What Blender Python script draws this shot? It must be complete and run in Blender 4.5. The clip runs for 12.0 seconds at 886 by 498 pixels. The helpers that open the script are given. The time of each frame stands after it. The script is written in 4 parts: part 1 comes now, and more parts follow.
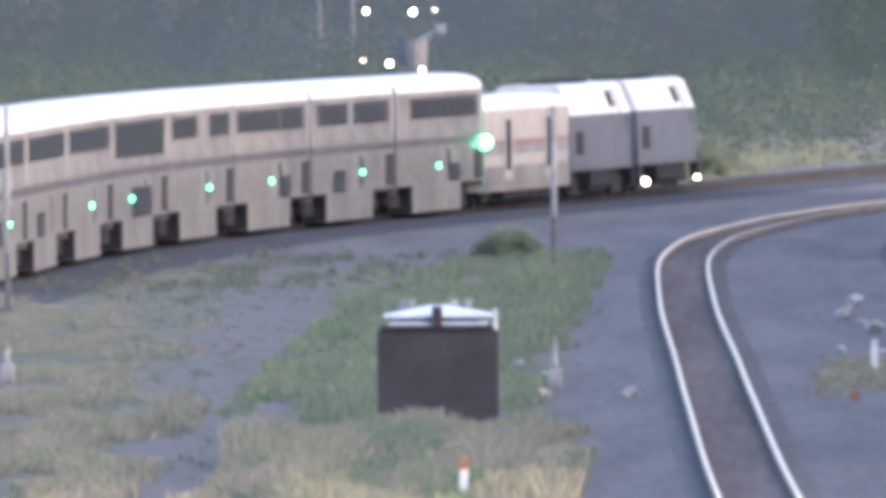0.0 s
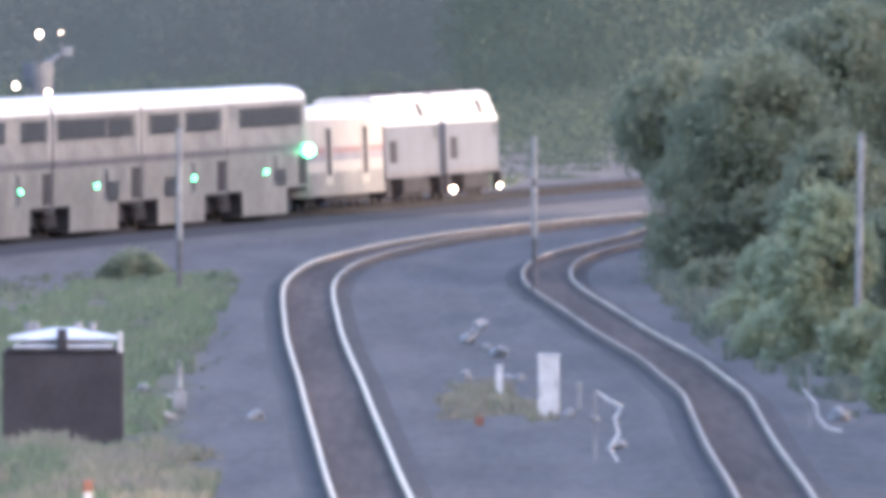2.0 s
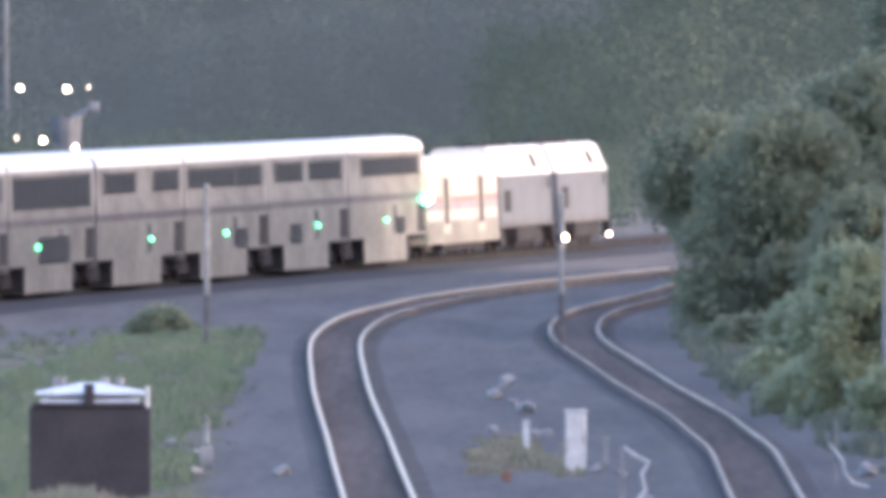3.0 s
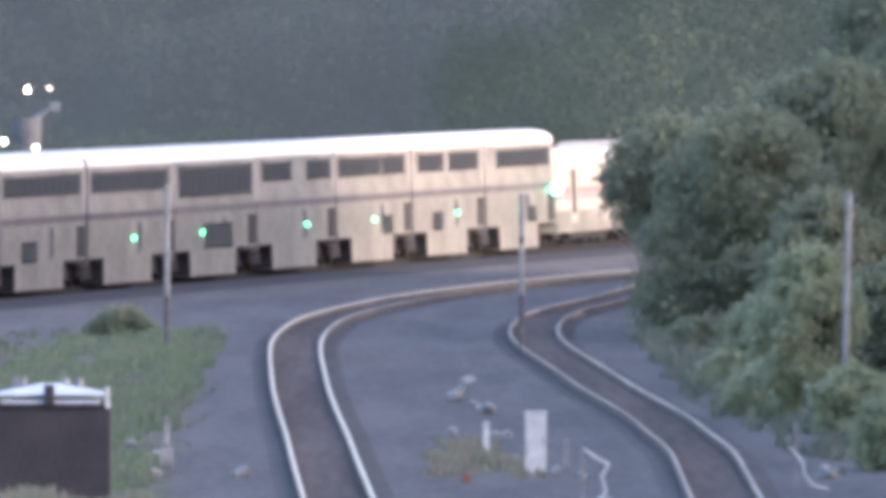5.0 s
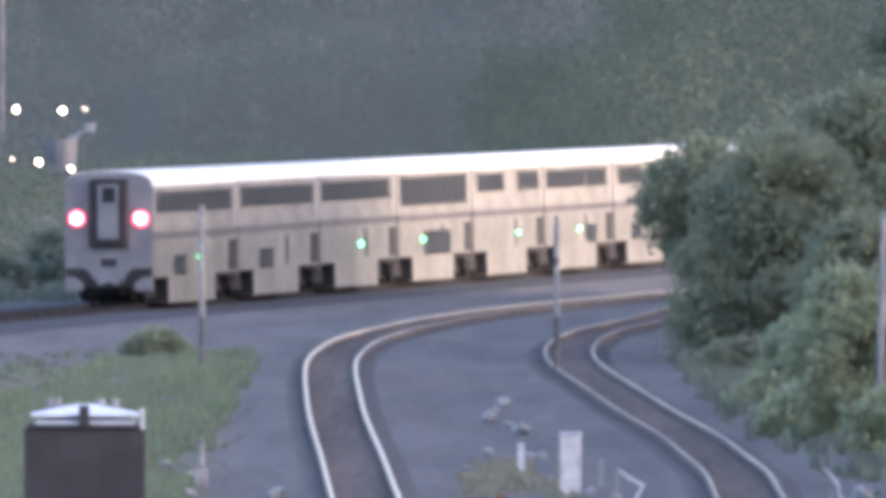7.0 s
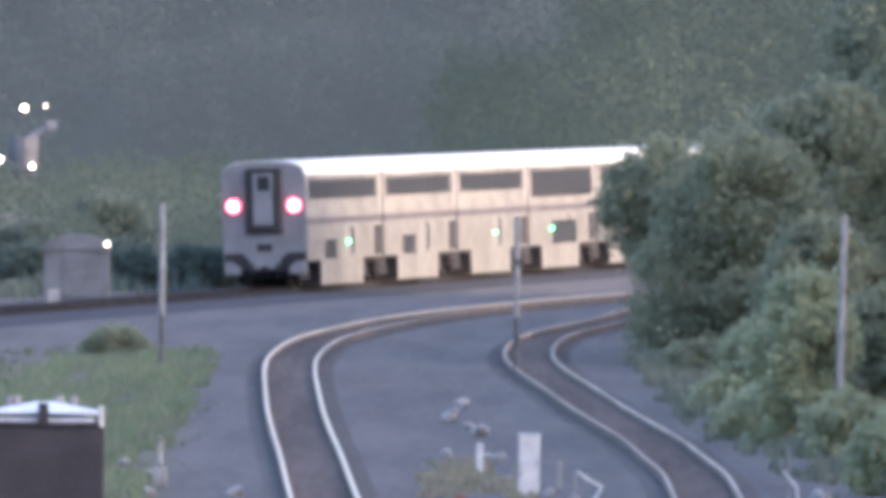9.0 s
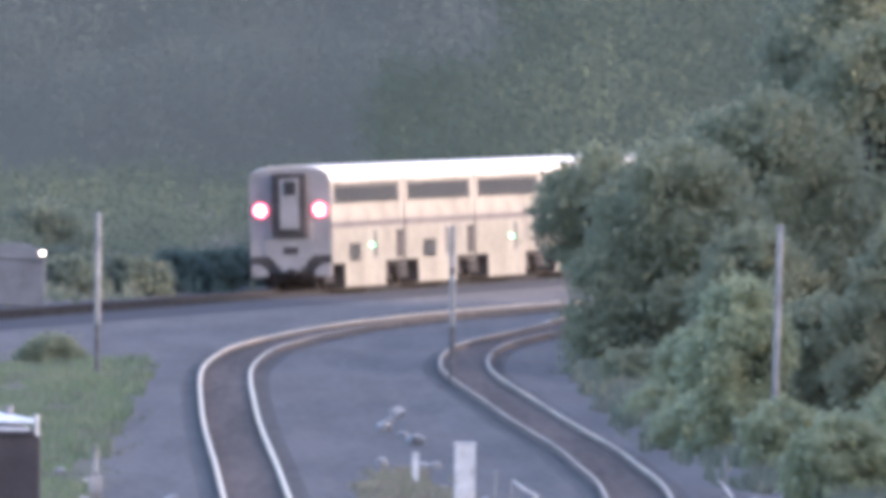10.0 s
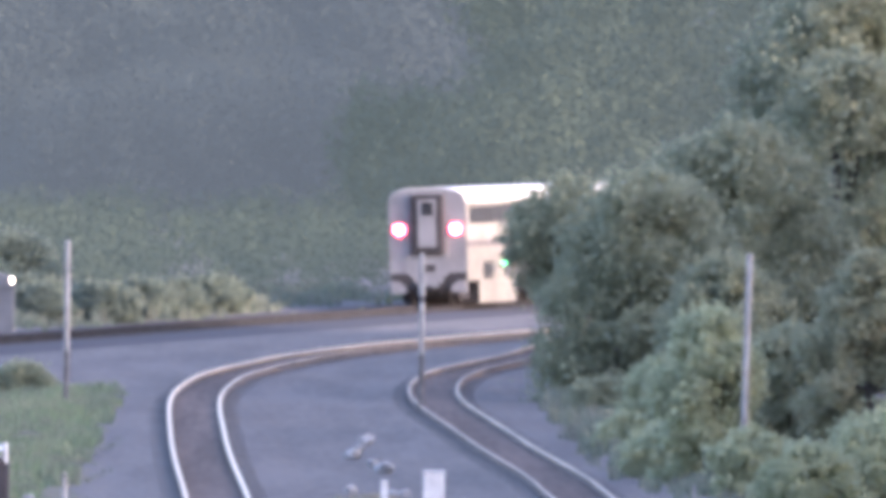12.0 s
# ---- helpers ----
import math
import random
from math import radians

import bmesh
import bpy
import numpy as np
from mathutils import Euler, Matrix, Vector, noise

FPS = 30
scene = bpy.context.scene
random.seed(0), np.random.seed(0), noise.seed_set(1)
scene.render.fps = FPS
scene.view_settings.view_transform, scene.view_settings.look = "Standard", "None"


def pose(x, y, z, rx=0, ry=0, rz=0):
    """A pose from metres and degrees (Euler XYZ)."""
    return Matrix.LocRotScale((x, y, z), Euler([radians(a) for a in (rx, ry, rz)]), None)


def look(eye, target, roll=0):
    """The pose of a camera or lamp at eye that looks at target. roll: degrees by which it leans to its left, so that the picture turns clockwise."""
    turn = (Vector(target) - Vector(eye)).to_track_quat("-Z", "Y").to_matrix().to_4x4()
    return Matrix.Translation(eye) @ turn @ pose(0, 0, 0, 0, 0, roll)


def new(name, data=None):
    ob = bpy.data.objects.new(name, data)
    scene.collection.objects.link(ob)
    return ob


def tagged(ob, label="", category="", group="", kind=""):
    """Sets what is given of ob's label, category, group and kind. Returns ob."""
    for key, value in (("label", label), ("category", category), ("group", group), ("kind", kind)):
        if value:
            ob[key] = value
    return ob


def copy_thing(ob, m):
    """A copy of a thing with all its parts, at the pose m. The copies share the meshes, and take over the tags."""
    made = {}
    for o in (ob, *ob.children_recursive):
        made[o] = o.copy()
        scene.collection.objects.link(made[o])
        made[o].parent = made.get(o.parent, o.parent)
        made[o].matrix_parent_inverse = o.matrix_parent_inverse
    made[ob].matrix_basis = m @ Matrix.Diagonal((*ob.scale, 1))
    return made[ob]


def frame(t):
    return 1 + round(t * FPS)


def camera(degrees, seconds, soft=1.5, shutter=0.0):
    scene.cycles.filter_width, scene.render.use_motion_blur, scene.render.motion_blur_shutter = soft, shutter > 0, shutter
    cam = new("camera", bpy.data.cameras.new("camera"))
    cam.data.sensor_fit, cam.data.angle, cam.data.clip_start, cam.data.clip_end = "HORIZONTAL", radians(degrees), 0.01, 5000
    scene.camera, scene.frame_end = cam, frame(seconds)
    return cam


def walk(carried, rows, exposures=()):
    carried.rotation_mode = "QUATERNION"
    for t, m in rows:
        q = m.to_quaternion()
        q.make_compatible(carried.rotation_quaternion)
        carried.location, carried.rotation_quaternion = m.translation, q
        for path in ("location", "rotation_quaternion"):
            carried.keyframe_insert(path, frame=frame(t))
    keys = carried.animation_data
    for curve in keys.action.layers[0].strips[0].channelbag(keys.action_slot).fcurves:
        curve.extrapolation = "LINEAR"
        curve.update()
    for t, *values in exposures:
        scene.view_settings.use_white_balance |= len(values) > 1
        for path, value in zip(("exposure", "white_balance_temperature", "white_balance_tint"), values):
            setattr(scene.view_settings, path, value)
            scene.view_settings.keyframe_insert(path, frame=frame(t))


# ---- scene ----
# A long tele view from an overbridge, 11.6 m over the rails, of a double-deck passenger train on a curve.
cam = camera(1.6717, 12.0, soft=6.0)
EYE = (0.0, 0.0, 11.585)
# seconds, then the aim point 1200 m off (across, up) and the roll
AIM = [
    (0.0, -14.312, -2.703, -0.39), (0.2, -12.788, -2.557, -0.40), (0.5, -8.830, -0.726, -0.41), (0.8, -3.955, 2.443, -0.40),
    (1.0, -3.569, 2.023, -0.39), (1.5, -0.294, -1.366, -0.17), (2.0, 0.497, -1.833, -0.09), (2.5, 0.198, 0.727, 0.04),
    (3.0, -0.577, 0.356, -0.02), (3.2, -0.514, 0.533, -0.01), (4.8, 2.336, 0.805, 0.12), (5.0, 0.991, 0.415, 0.08),
    (5.5, 0.001, 2.872, 0.11), (6.0, 0.066, 1.935, 0.15), (6.5, 0.001, 0.821, 0.12), (7.0, -0.394, 1.246, 0.12),
    (7.2, -0.139, 1.296, 0.17), (8.8, 1.380, 2.440, 0.48), (9.0, 1.172, 1.266, 0.56), (9.5, 1.432, 1.143, 0.65),
    (10.0, 3.714, 1.644, 0.58), (10.5, 4.361, 3.050, 0.65), (11.0, 4.73, 3.789, 0.64), (11.5, 5.050, 3.733, 0.59),
    (12.0, 4.912, 2.767, 0.69)]
walk(cam, [(t, look(EYE, (x, 1200.0, z), roll)) for t, x, z, roll in AIM],
     exposures=[(0.0, 2.43, 5690, 22), (0.5, 2.39, 5690, 22), (1.0, 2.21, 5690, 23), (1.5, 2.41, 5690, 23), (2.0, 2.51, 5690, 23),
                (2.5, 2.33, 5690, 23), (5.0, 2.25, 5690, 23), (5.5, 2.15, 5690, 23), (6.0, 2.11, 5690, 23), (6.5, 2.25, 5690, 23),
                (7.0, 2.28, 5690, 23), (9.0, 2.32, 5690, 23), (10.0, 2.45, 5690, 24), (10.5, 2.41, 5610, 27), (11.0, 2.64, 5690, 30), (12.0, 2.73, 5690, 29)])

# ---- light: a bright, hazy evening sky with a soft low sun ----
SUN_EL, SUN_AZ = 13.0, 106.0
world = bpy.data.worlds.new("sky")
scene.world = world
world.use_nodes = True
wn = world.node_tree
sky = wn.nodes.new("ShaderNodeTexSky")
sky.sky_type, sky.sun_disc = "NISHITA", False
sky.sun_elevation, sky.sun_rotation = radians(SUN_EL), radians(SUN_AZ)
sky.air_density, sky.dust_density, sky.ozone_density = 1.0, 4.0, 1.0
wn.nodes["Background"].inputs["Strength"].default_value = 0.15
wn.links.new(sky.outputs[0], wn.nodes["Background"].inputs["Color"])
sun = new("sun", bpy.data.lights.new("sun", "SUN"))
sun.data.energy, sun.data.angle, sun.data.color = 0.45, radians(36), (1.0, 0.925, 0.85)
sd = Vector((math.sin(radians(SUN_AZ)) * math.cos(radians(SUN_EL)), math.cos(radians(SUN_AZ)) * math.cos(radians(SUN_EL)), math.sin(radians(SUN_EL))))
sun.matrix_world = look(sd * 100, (0, 0, 0))


# ---- materials ----
def material(name, colour, rough=0.6, metal=0.0, vary=0.15, scale=2.0, fine=30.0, bump=0.0, island=0.0, stretch=(1, 1, 1), second=None, spec=0.5, leafy=False):
    """A surface with mottling at two scales, fine relief and, where wanted, a tone of its own for each loose piece."""
    m = bpy.data.materials.new(name)
    m.use_nodes = True
    nt = m.node_tree
    n, ln = nt.nodes, nt.links
    b = n["Principled BSDF"]
    b.inputs["Roughness"].default_value, b.inputs["Metallic"].default_value = rough, metal
    b.inputs["Specular IOR Level"].default_value = spec
    co = n.new("ShaderNodeTexCoord")
    mp = n.new("ShaderNodeMapping")
    mp.inputs["Scale"].default_value = stretch
    ln.new(co.outputs["Object"], mp.inputs["Vector"])
    big, small = n.new("ShaderNodeTexNoise"), n.new("ShaderNodeTexNoise")
    for node, s in ((big, scale), (small, fine)):
        node.inputs["Scale"].default_value, node.inputs["Detail"].default_value = s, 5.0
        ln.new(mp.outputs[0], node.inputs["Vector"])
    mix = n.new("ShaderNodeMix")
    mix.data_type = "RGBA"
    other = second or tuple(c * (1 - 2 * vary) for c in colour)
    first = colour if second else tuple(min(1, c * (1 + vary)) for c in colour)
    mix.inputs["A"].default_value, mix.inputs["B"].default_value = (*first, 1), (*other, 1)
    add = n.new("ShaderNodeMath")
    add.operation = "MULTIPLY_ADD"
    ln.new(small.outputs["Fac"], add.inputs[0])
    add.inputs[1].default_value = 0.6
    ln.new(big.outputs["Fac"], add.inputs[2])
    ramp = n.new("ShaderNodeMapRange")
    ramp.inputs["From Min"].default_value, ramp.inputs["From Max"].default_value = 0.6, 1.0
    ln.new(add.outputs[0], ramp.inputs["Value"])
    ln.new(ramp.outputs[0], mix.inputs["Factor"])
    out = mix.outputs["Result"]
    if island:
        geo = n.new("ShaderNodeNewGeometry")
        hsv = n.new("ShaderNodeHueSaturation")
        mr = n.new("ShaderNodeMapRange")
        mr.inputs["To Min"].default_value, mr.inputs["To Max"].default_value = 1 - island, 1 + island
        ln.new(geo.outputs["Random Per Island"], mr.inputs["Value"])
        ln.new(mr.outputs[0], hsv.inputs["Value"])
        ln.new(out, hsv.inputs["Color"])
        out = hsv.outputs[0]
    ln.new(out, b.inputs["Base Color"])
    if leafy:
        through_leaf = n.new("ShaderNodeBsdfTranslucent")
        ln.new(out, through_leaf.inputs["Color"])
        both = n.new("ShaderNodeAddShader")
        ln.new(b.outputs[0], both.inputs[0])
        ln.new(through_leaf.outputs[0], both.inputs[1])
        ln.new(both.outputs[0], n["Material Output"].inputs["Surface"])
    if bump:
        bp = n.new("ShaderNodeBump")
        bp.inputs["Strength"].default_value, bp.inputs["Distance"].default_value = bump, 0.03
        ln.new(add.outputs[0], bp.inputs["Height"])
        ln.new(bp.outputs[0], b.inputs["Normal"])
    return m


def glow(name, colour, strength):
    m = bpy.data.materials.new(name)
    m.use_nodes = True
    b = m.node_tree.nodes["Principled BSDF"]
    b.inputs["Base Color"].default_value = (*colour, 1)
    b.inputs["Emission Color"].default_value = (*colour, 1)
    b.inputs["Emission Strength"].default_value = strength
    return m


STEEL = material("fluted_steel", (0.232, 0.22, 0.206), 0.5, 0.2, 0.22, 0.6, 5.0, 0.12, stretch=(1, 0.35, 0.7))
# roof far paler than the sides: sky brightness put into its colour
ROOF = material("roof_sky_bright", (0.76, 0.74, 0.72), 0.35, 0.0, 0.06, 0.8, 12.0)
PILLAR = material("pale_end_pillar", (0.36, 0.335, 0.31), 0.5, 0.25, 0.12, 1.2, 14.0)
GRILLE = material("grille_grey", (0.05, 0.047, 0.05), 0.8, 0.0, 0.2, 1.2, 14.0, spec=0.1)
END_STEEL = material("end_wall_steel", (0.225, 0.218, 0.23), 0.5, 0.2, 0.12, 1.2, 14.0, 0.1)
STRIPE = material("faded_stripe", (0.1, 0.09, 0.1), 0.5, 0.1, 0.2, 1.0, 10.0)
RED = material("red_band", (0.24, 0.135, 0.13), 0.5, 0.0, 0.15, 1.0, 10.0)
BLUE = material("blue_band", (0.2, 0.2, 0.225), 0.5, 0.0, 0.15, 1.0, 10.0)
GLASS = material("tinted_glass", (0.034, 0.036, 0.042), 0.35, 0.0, 0.2, 1.0, 5.0, spec=0.12)
RUBBER = material("black_gasket", (0.038, 0.038, 0.043), 0.7, 0.0, 0.2, 2.0, 20.0, spec=0.1)
UNDER = material("underframe_grime", (0.04, 0.039, 0.045), 0.9, 0.0, 0.25, 2.0, 18.0, 0.2, spec=0.05)
WHEEL = material("wheel_steel", (0.06, 0.056, 0.058), 0.8, 0.0, 0.2, 3.0, 20.0, spec=0.1)
BAGGAGE = material("baggage_white", (0.37, 0.34, 0.31), 0.5, 0.05, 0.1, 0.7, 9.0, 0.1)
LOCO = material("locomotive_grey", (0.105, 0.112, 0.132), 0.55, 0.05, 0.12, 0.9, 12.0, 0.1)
# this white stands in for sky caught on the sloped upper body
LOCO_TOP = material("locomotive_sky_bright", (0.66, 0.64, 0.62), 0.35, 0.0, 0.06, 0.9, 12.0)
GREEN_LAMP = glow("green_indicator", (0.12, 1.0, 0.3), 3.6)
GREEN_BIG = glow("green_marker", (0.1, 1.0, 0.36), 8.0)
RED_LAMP = glow("red_tail_lamp", (1.0, 0.16, 0.2), 20.0)
# two dimmer emitters imitate the red halo round each tail lamp
RED_MID = glow("red_halo_inner", (1.0, 0.1, 0.15), 1.8)
RED_HALO = glow("red_halo_outer", (0.85, 0.12, 0.14), 0.4)
WHITE_LAMP = glow("warm_lamp", (1.0, 0.8, 0.52), 6.0)
BALLAST = material("ballast_gravel", (0.142, 0.129, 0.124), 0.95, 0.0, 0.2, 0.5, 4.0, 0.6, second=(0.094, 0.087, 0.085), spec=0.2, stretch=(1, 0.05, 1))
TRACKBED = material("oily_track_bed", (0.108, 0.082, 0.072), 0.95, 0.0, 0.2, 0.5, 4.0, 0.3, spec=0.2, stretch=(1, 0.02, 1))
DIRT = material("dirt_road", (0.16, 0.142, 0.132), 0.95, 0.0, 0.2, 0.2, 4.0, 0.4, second=(0.132, 0.12, 0.112), spec=0.1)
TIE = material("weathered_timber", (0.13, 0.122, 0.122), 0.9, 0.0, 0.2, 1.0, 15.0, 0.3, island=0.15)
# main line sleepers, darkened for the shade below the train
TIE_DARK = material("shade_dark_timber", (0.07, 0.066, 0.068), 0.9, 0.0, 0.2, 1.0, 15.0, 0.3, island=0.2, spec=0.1)
# polished wear; the pale colour also stands in for reflected sky
RAIL_TOP = material("polished_rail_sky_sheen", (0.88, 0.72, 0.53), 0.36, 0.2, 0.1, 0.3, 6.0, spec=0.3)
DULL_RAIL = material("dull_rail_head", (0.42, 0.345, 0.275), 0.55, 0.0, 0.2, 0.05, 6.0, spec=0.2)
# shade below the train is put into this bed and rail colour
DARK_BED = material("shade_dark_ballast", (0.072, 0.071, 0.078), 0.95, 0.0, 0.2, 0.2, 4.0, 0.5, second=(0.056, 0.055, 0.061), spec=0.1)
RUST_DARK = material("shaded_rusty_rail", (0.032, 0.031, 0.034), 0.8, 0.0, 0.25, 0.8, 10.0, spec=0.1)
RUST = material("rusty_rail_web", (0.16, 0.126, 0.108), 0.8, 0.1, 0.25, 0.8, 10.0, 0.2)
BROWN = material("brown_shed_wall", (0.052, 0.043, 0.047), 0.75, 0.0, 0.2, 0.8, 12.0, 0.2)
WHITE_ROOF = material("white_sheet_roof", (0.72, 0.72, 0.76), 0.5, 0.1, 0.1, 1.5, 14.0)
WHITE_PAINT = material("weathered_white_paint", (0.62, 0.61, 0.61), 0.6, 0.0, 0.12, 3.0, 25.0)
POLE = material("weathered_pole", (0.36, 0.345, 0.33), 0.85, 0.0, 0.22, 2.0, 25.0, 0.3)
POLE_DARK = material("stained_pole", (0.33, 0.31, 0.31), 0.9, 0.0, 0.25, 2.0, 25.0, 0.3)
CREOSOTE = material("creosoted_shaft", (0.14, 0.132, 0.13), 0.9, 0.0, 0.25, 2.0, 25.0, 0.3)
GREY_WALL = material("grey_steel_wall", (0.23, 0.235, 0.25), 0.7, 0.0, 0.15, 1.0, 14.0, 0.1)
HUT_WALL = material("dull_hut_wall", (0.17, 0.172, 0.182), 0.8, 0.0, 0.2, 0.8, 14.0, 0.1)
ROCK = material("pale_rock", (0.3, 0.292, 0.292), 0.85, 0.0, 0.2, 2.0, 14.0, 0.5)
ORANGE = material("orange_marker_paint", (0.3, 0.13, 0.085), 0.6, 0.0, 0.15, 3.0, 20.0)
LEAF_FAR = material("far_foliage", (0.08, 0.097, 0.078), 0.7, 0.0, 0.2, 0.25, 2.0, island=0.06, second=(0.072, 0.089, 0.073), spec=0.1, leafy=True)
LEAF_DARK = material("dark_foliage", (0.155, 0.162, 0.106), 0.7, 0.0, 0.2, 0.2, 2.0, island=0.1, second=(0.133, 0.143, 0.096), spec=0.2, leafy=True)
LEAF_LIGHT = material("light_foliage", (0.218, 0.23, 0.145), 0.7, 0.0, 0.2, 0.4, 3.0, island=0.14, second=(0.185, 0.202, 0.13), spec=0.2, leafy=True)
LEAF_RUST = material("yellowing_foliage", (0.172, 0.168, 0.108), 0.7, 0.0, 0.2, 0.4, 3.0, island=0.14, second=(0.148, 0.155, 0.1), spec=0.3, leafy=True)
BARK = material("bark", (0.1, 0.09, 0.085), 0.9, 0.0, 0.25, 2.0, 14.0, 0.5)
GRASS = material("green_grass", (0.1, 0.134, 0.072), 0.8, 0.0, 0.2, 0.35, 2.0, island=0.15, second=(0.116, 0.114, 0.088), spec=0.2, leafy=True)
DRY = material("dry_grass", (0.175, 0.144, 0.12), 0.85, 0.0, 0.2, 0.35, 2.0, island=0.12, second=(0.118, 0.13, 0.082), spec=0.2, leafy=True)
WEED = material("dull_weeds", (0.085, 0.105, 0.075), 0.8, 0.0, 0.2, 0.5, 3.0, island=0.25, second=(0.11, 0.11, 0.09), spec=0.2, leafy=True)
# Haze is painted in: dim, low-contrast colours, with emission set below.
HAZE_HILL = material("wooded_hill_painted_haze", (0.034, 0.041, 0.037), 0.9, 0.0, 0.2, 0.04, 0.4, island=0.04, second=(0.024, 0.03, 0.03), spec=0.0)
HAZE_GREEN = material("green_woods_painted_haze", (0.038, 0.05, 0.035), 0.9, 0.0, 0.2, 0.06, 0.6, island=0.06, second=(0.028, 0.038, 0.029), spec=0.1)
# faint emission stands in for haze over the woods and hill
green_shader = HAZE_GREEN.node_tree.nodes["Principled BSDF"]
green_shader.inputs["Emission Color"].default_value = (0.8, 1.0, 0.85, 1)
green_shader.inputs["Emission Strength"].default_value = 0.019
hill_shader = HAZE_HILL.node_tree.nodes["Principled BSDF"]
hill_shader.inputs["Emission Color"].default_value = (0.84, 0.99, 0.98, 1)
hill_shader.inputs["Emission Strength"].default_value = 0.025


# ---- mesh helpers ----
def part(name, bm, mat, parent, label="", at=None):
    me = bpy.data.meshes.new(name)
    bm.to_mesh(me)
    bm.free()
    me.materials.append(mat)
    ob = new(name, me)
    ob.parent = parent
    if at is not None:
        ob.matrix_basis = at
    return tagged(ob, label)


def again(ob, at, parent=None):
    """The same piece once more, on the same mesh."""
    o = new(ob.name.split(".")[0], ob.data)
    o.parent = parent or ob.parent
    o.matrix_basis = at
    return o


def add_box(bm, x0, x1, y0, y1, z0, z1, bevel=0.0):
    made = bmesh.ops.create_cube(bm, size=1, matrix=Matrix.Translation(((x0 + x1) / 2, (y0 + y1) / 2, (z0 + z1) / 2)) @ Matrix.Diagonal((x1 - x0, y1 - y0, z1 - z0, 1)))
    if bevel:
        edges = list({e for v in made["verts"] for e in v.link_edges})
        bmesh.ops.bevel(bm, geom=edges, offset=bevel, segments=2, affect="EDGES", profile=0.5)
    return bm


def box(*a, bevel=0.0):
    return add_box(bmesh.new(), *a, bevel=bevel)


def prism(profile, y0, y1, taper=0.0):
    """A profile of (x, z) drawn along y, closed at both ends."""
    bm = bmesh.new()
    rings = []
    for y, k in ((y0, 1 - taper), (y0 + 0.12, 1.0), (y1 - 0.12, 1.0), (y1, 1 - taper)) if taper else ((y0, 1.0), (y1, 1.0)):
        rings.append([bm.verts.new((x * k, y, z)) for x, z in profile])
    for a, b in zip(rings, rings[1:]):
        for i in range(len(profile)):
            j = (i + 1) % len(profile)
            bm.faces.new((a[i], a[j], b[j], b[i]))
    bm.faces.new(rings[0][::-1])
    bm.faces.new(rings[-1])
    bmesh.ops.recalc_face_normals(bm, faces=bm.faces)
    return bm


def rod(radius, length, axis="Z", sides=14, top=None, at=(0, 0, 0)):
    bm = bmesh.new()
    turn = {"Z": Matrix(), "X": Matrix.Rotation(radians(90), 4, "Y"), "Y": Matrix.Rotation(radians(90), 4, "X")}[axis]
    bmesh.ops.create_cone(bm, cap_ends=True, segments=sides, radius1=radius, radius2=radius if top is None else top, depth=length, matrix=Matrix.Translation(at) @ turn)
    return bm


def ball(r, at, squash=(1, 1, 1)):
    bm = bmesh.new()
    bmesh.ops.create_uvsphere(bm, u_segments=14, v_segments=8, radius=r, matrix=Matrix.Translation(at) @ Matrix.Diagonal((*squash, 1)))
    return bm


def thing(name, at, label, category, group="", kind=""):
    ob = new(name)
    ob.matrix_basis = at
    return tagged(ob, label, category, group, kind)


# ---- ground and tracks ----
G = -0.06  # ground level, under the rails' foot


def sheet(name, pts, z, mat, label, category, kind="structure"):
    bm = bmesh.new()
    bm.faces.new([bm.verts.new((x, y, z)) for x, y in pts])
    bmesh.ops.recalc_face_normals(bm, faces=bm.faces)
    if next(iter(bm.faces)).normal.z < 0:
        bmesh.ops.reverse_faces(bm, faces=bm.faces)
    return tagged(part(name, bm, mat, None), label, category, "", kind)


sheet("ground", [(-2500, -400), (2500, -400), (2500, 4800), (-2500, 4800)], G, BALLAST, "grey ballast gravel spread between railway tracks", "ground")


def smooth_line(points, step=6.0):
    """A smooth line of (x, y) through the points, y by y."""
    ys = np.array([p[1] for p in points], float)
    xs = np.array([p[0] for p in points], float)
    m = np.gradient(xs, ys)
    grid = np.arange(ys[0], ys[-1] + 0.01, step)
    i = np.clip(np.searchsorted(ys, grid, "right") - 1, 0, len(ys) - 2)
    h = ys[i + 1] - ys[i]
    u = (grid - ys[i]) / h
    x = (2 * u**3 - 3 * u**2 + 1) * xs[i] + (u**3 - 2 * u**2 + u) * h * m[i] + (-2 * u**3 + 3 * u**2) * xs[i + 1] + (u**3 - u**2) * h * m[i + 1]
    for _ in range(3):
        x[1:-1] = (x[:-2] + 2 * x[1:-1] + x[2:]) / 4
    return list(zip(x, grid))


# the train's own track: straight, an easing curve to the right, straight again
TA, TB0, TB1, TS1, TS2 = -24.73, 0.02067, 0.11195, -101.86, 92.02


def train_line(s):
    """Place (x, y) and heading of the train's track at s metres past y = 1000."""
    w = TS2 - TS1
    x = min(1.0, max(0.0, (s - TS1) / w))
    over = max(0.0, s - TS2)
    px = TA + TB0 * (s - TS1) + (TB1 - TB0) * ((x**3 - x**4 / 2) * w + over)
    return px, 1000 + s * 0.9965, TB0 + (TB1 - TB0) * (3 * x * x - 2 * x**3)


